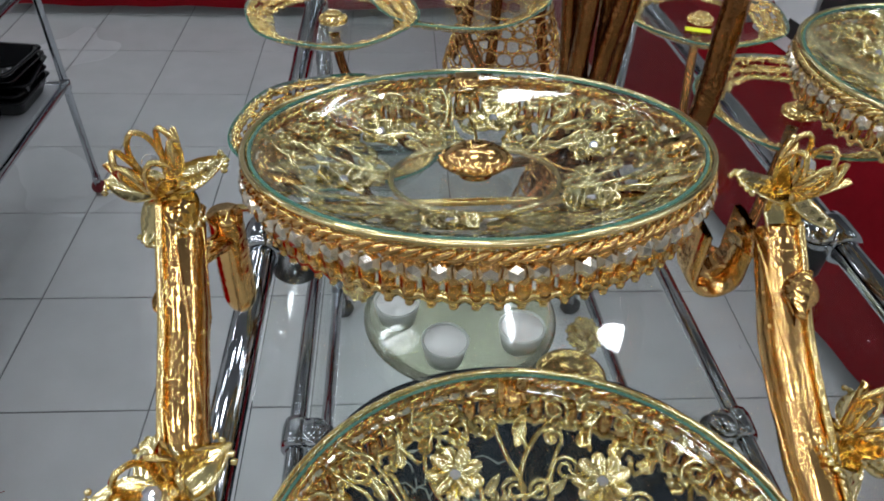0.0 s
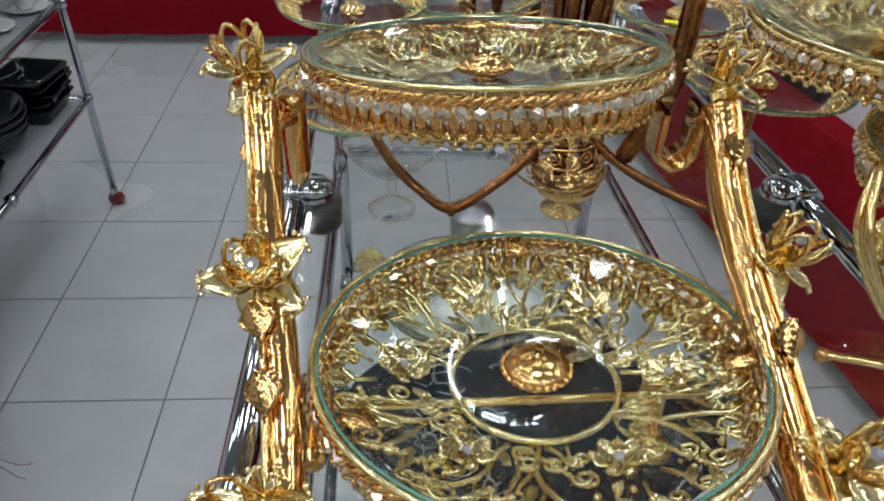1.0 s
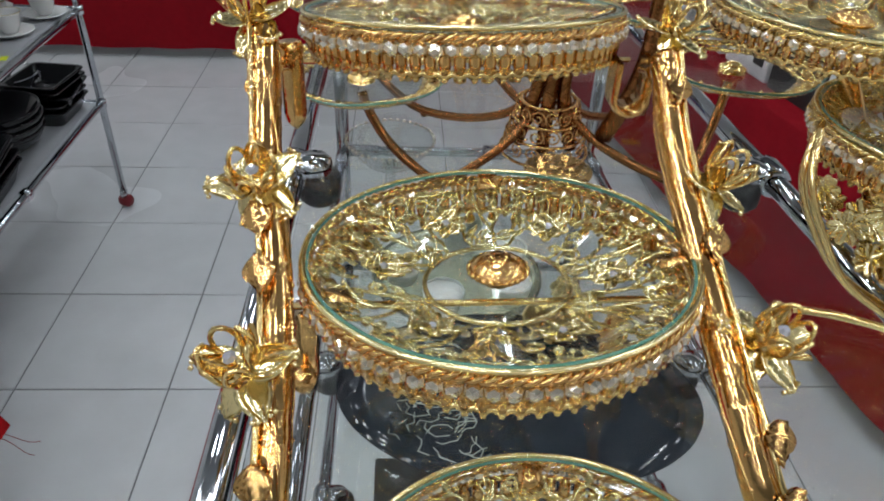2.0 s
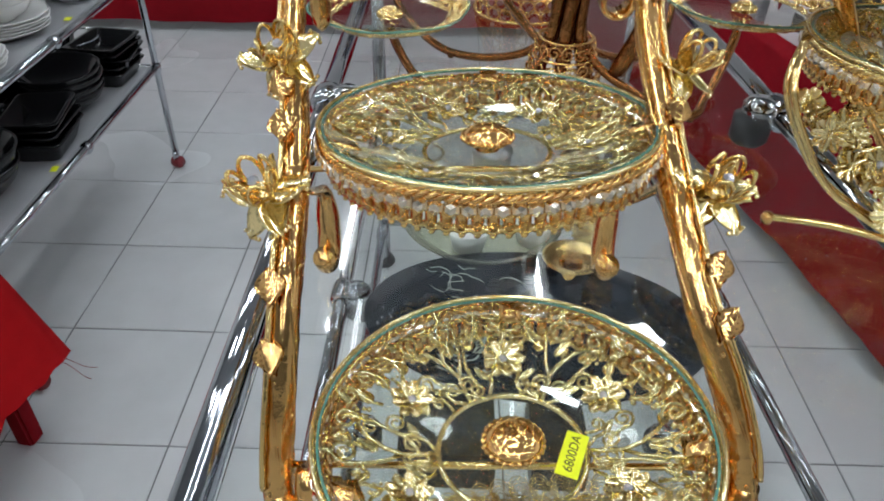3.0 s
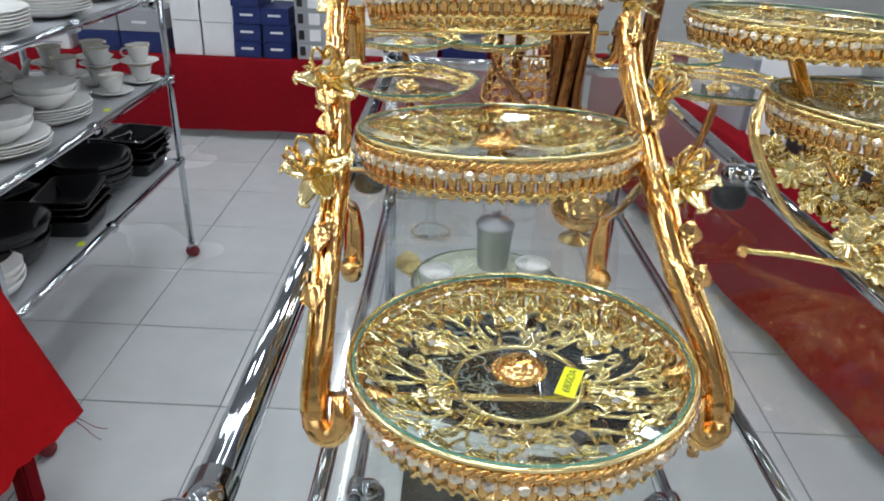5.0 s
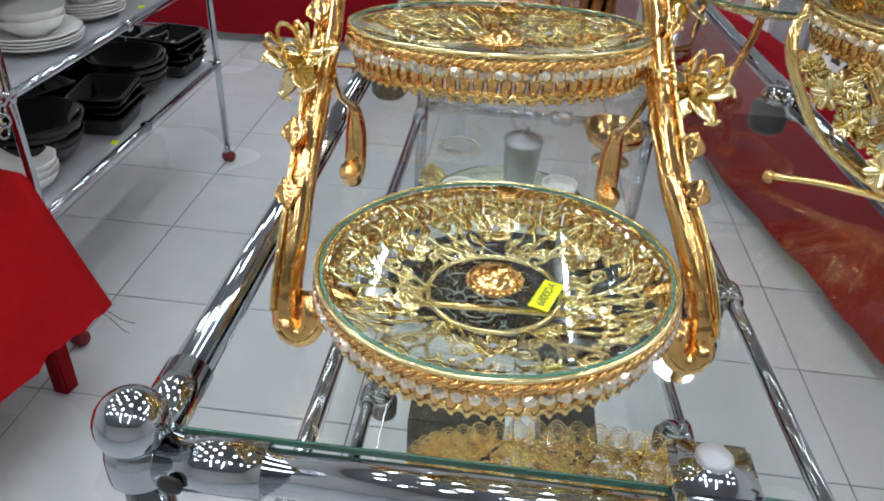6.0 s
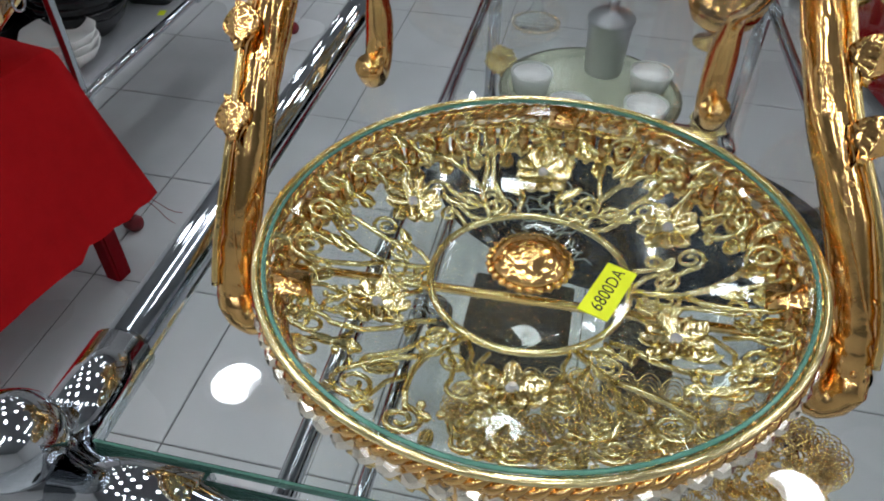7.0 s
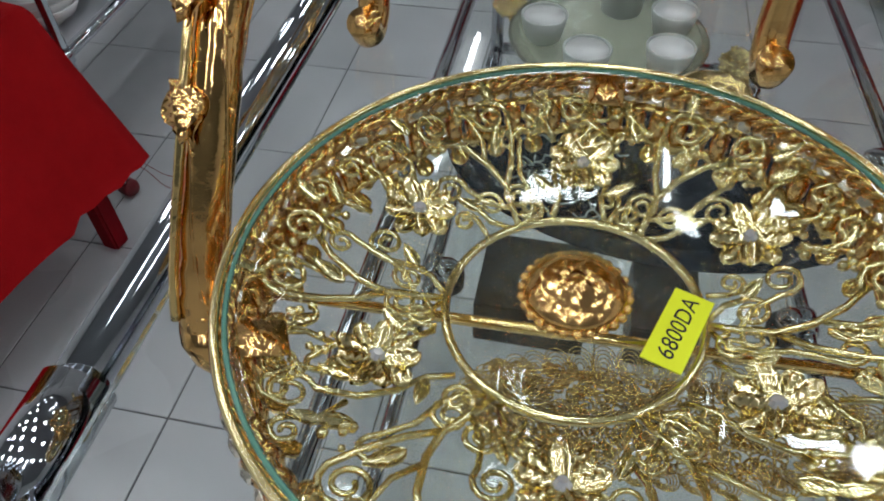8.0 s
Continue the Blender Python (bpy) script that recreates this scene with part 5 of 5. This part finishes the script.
b = part("bowl", lathe([(0.0, 0.1), (0.02, 0.1), (0.06, 0.12), (0.10, 0.165), (0.105, 0.18), (0.101, 0.18), (0.056, 0.126), (0, 0.106)], 40), PLATE_GLASS, bowl)
b.visible_shadow = False
b = part("foot", lathe([(0.0, 0.1), (0.012, 0.099), (0.012, 0.05), (0.02, 0.03), (0.05, 0.008), (0.055, 0), (0, 0)], 32), PLATE_GLASS, bowl)
b.visible_shadow = False
bm = bmesh.new()
for k in range(30):
    bead(bm, (0.054 * math.cos(k * math.tau / 30), 0.054 * math.sin(k * math.tau / 30), 0.006), 0.0048)
for k in range(40):
    bead(bm, (0.104 * math.cos(k * math.tau / 40), 0.104 * math.sin(k * math.tau / 40), 0.178), 0.0045)
part("bead_ring", bm, CRYSTAL_GOLD, bowl, "pale beads along rim and foot")
gb = thing("gold_bowl", "gold pierced bowl on a short foot", "bowl", pose(0.470, 1.19, SZ) @ Matrix.Scale(0.92, 4))
part("body", lathe([(0, 0.03), (0.03, 0.032), (0.07, 0.06), (0.085, 0.10), (0.082, 0.10), (0.066, 0.064), (0, 0.038)], 36), GOLD_DEEP, gb)
part("foot", lathe([(0.012, 0.032), (0.012, 0.018), (0.05, 0.004), (0.052, 0), (0, 0)], 28), GOLD, gb)
gd = thing("gold_dish", "small gold dish with a flower in the middle", "dish", pose(0.390, 0.738, SZ + 0.006))
part("body", lathe([(0, 0.02), (0.03, 0.02), (0.052, 0.03), (0.056, 0.034), (0.05, 0.036), (0.03, 0.026), (0, 0.024)], 32), GOLD, gd)
part("foot", lathe([(0.014, 0.0205), (0.012, 0.01), (0.035, 0.002), (0.036, 0), (0, 0)], 24), GOLD, gd)
part("flower", flower_mesh(9, 0.02, 0.009), GOLD_DEEP, gd, m=pose(0, 0, 0.026))

lace = thing("filigree_tray", "long gold wire filigree tray with scalloped loops", "tray", pose(0.335, 0.185, SZ, 0, 0, 4) @ Matrix.Diagonal((0.88, 0.85, 0.7, 1)))
bm = bmesh.new()
rr = random.Random(9)
for i in range(760):
    x, y = rr.uniform(-0.22, 0.22), rr.uniform(-0.06, 0.06)
    r = rr.uniform(0.006, 0.013)
    add_tube(bm, [(x + u, y + v, 0.008 + 0.02 * abs(y) + 0.006 * (i % 3)) for u, v in spiral(0, 0, r, 0.002, rr.uniform(0, 6), rr.choice((-1, 1)) * rr.uniform(1.1, 1.8), 12)], 0.0015, 5)
part("scrollwork", bm, GOLD, lace, "dense gold wire scrolls")
bm = bmesh.new()
for i in range(46):
    t = i / 46 * math.tau
    cx, cy = 0.235 * math.cos(t), 0.075 * math.sin(t)
    out = math.atan2(0.075 * math.sin(t) * 3, 0.235 * math.cos(t))
    for s in (1.0, 0.82, 0.64, 0.46, 0.28):
        loop = [(cx + s * (0.021 * math.cos(q) * math.cos(out) - 0.0165 * math.sin(q) * math.sin(out)), cy + s * (0.021 * math.cos(q) * math.sin(out) + 0.0165 * math.sin(q) * math.cos(out)), 0.012 + s * 0.013 * (1 + math.cos(q)))
                for q in (k * math.tau / 14 for k in range(14))]
        add_tube(bm, loop, 0.0010, 5, closed=True)
part("scalloped_edge", bm, GOLD, lace, "scalloped gold wire loops")
for x in (-0.17, 0.17):
    for y in (-0.045, 0.045):
        part("foot", lathe([(0, 0.014), (0.005, 0.012), (0.006, 0.004), (0.004, 0), (0, 0)], 10, pose(x, y, 0)), GOLD, lace)
for x, w in ((0.165, 0.19), (0.385, 0.11)):
    carton("carton", "plain black cardboard box on the bottom glass shelf", (w, 0.17, 0.10), pose(x, 0.60, 0.1924), CARD_BLACK, group="black boxes")
gbk = thing("gold_basket", "gold wire basket on the bottom glass shelf", "basket", pose(0.20, 0.02, 0.1924))
bm = bmesh.new()
for k in range(24):
    a = k * math.tau / 24
    add_tube(bm, [(0.06 * math.cos(a), 0.06 * math.sin(a), 0.002), (0.085 * math.cos(a + .2), 0.085 * math.sin(a + .2), 0.05), (0.10 * math.cos(a), 0.10 * math.sin(a), 0.09)], 0.0018, 5)
for r, z in ((0.06, 0.0022), (0.085, 0.05), (0.10, 0.09)):
    add_tube(bm, arc(r, 0, math.tau * 35 / 36, 36, z), 0.0022, 6, closed=True)
part("body", bm, GOLD, gbk)

# ---- floor: pale tiles in dark joints ----
floor = tagged(part("floor", box((9.2, 10.2, 0.1), pose(0, 1, -0.0535)), GROUT, flat=True), "pale grey square floor tiles with dark joints", "floor", kind="structure")
TS, JOINT = 0.40, 0.004
tile_me = part("template", box((TS - JOINT, TS - JOINT, 0.0036), pose(0, 0, -0.0018), 0.0008), TILE, flat=True)
tile_data = tile_me.data
bpy.data.objects.remove(tile_me)
rest = bmesh.new()
for i in range(-11, 12):
    for j in range(-15, 11):
        x, y = -0.50 + TS * (i + 0.5), 1.95 + TS * (j + 0.5)
        if abs(x) > 4.35 or y < -3.9 or y > 5.9:
            continue
        if -2.6 < x < 2.0 and -0.7 < y < 4.2:
            shared("tile", tile_data, floor, pose(x, y, random.uniform(-0.0003, 0.0003)))
        else:
            add_box(rest, (TS - JOINT, TS - JOINT, 0.0036), pose(x, y, -0.0018))
tagged(part("far_tiles", rest, TILE, floor, flat=True), kind="stuff")
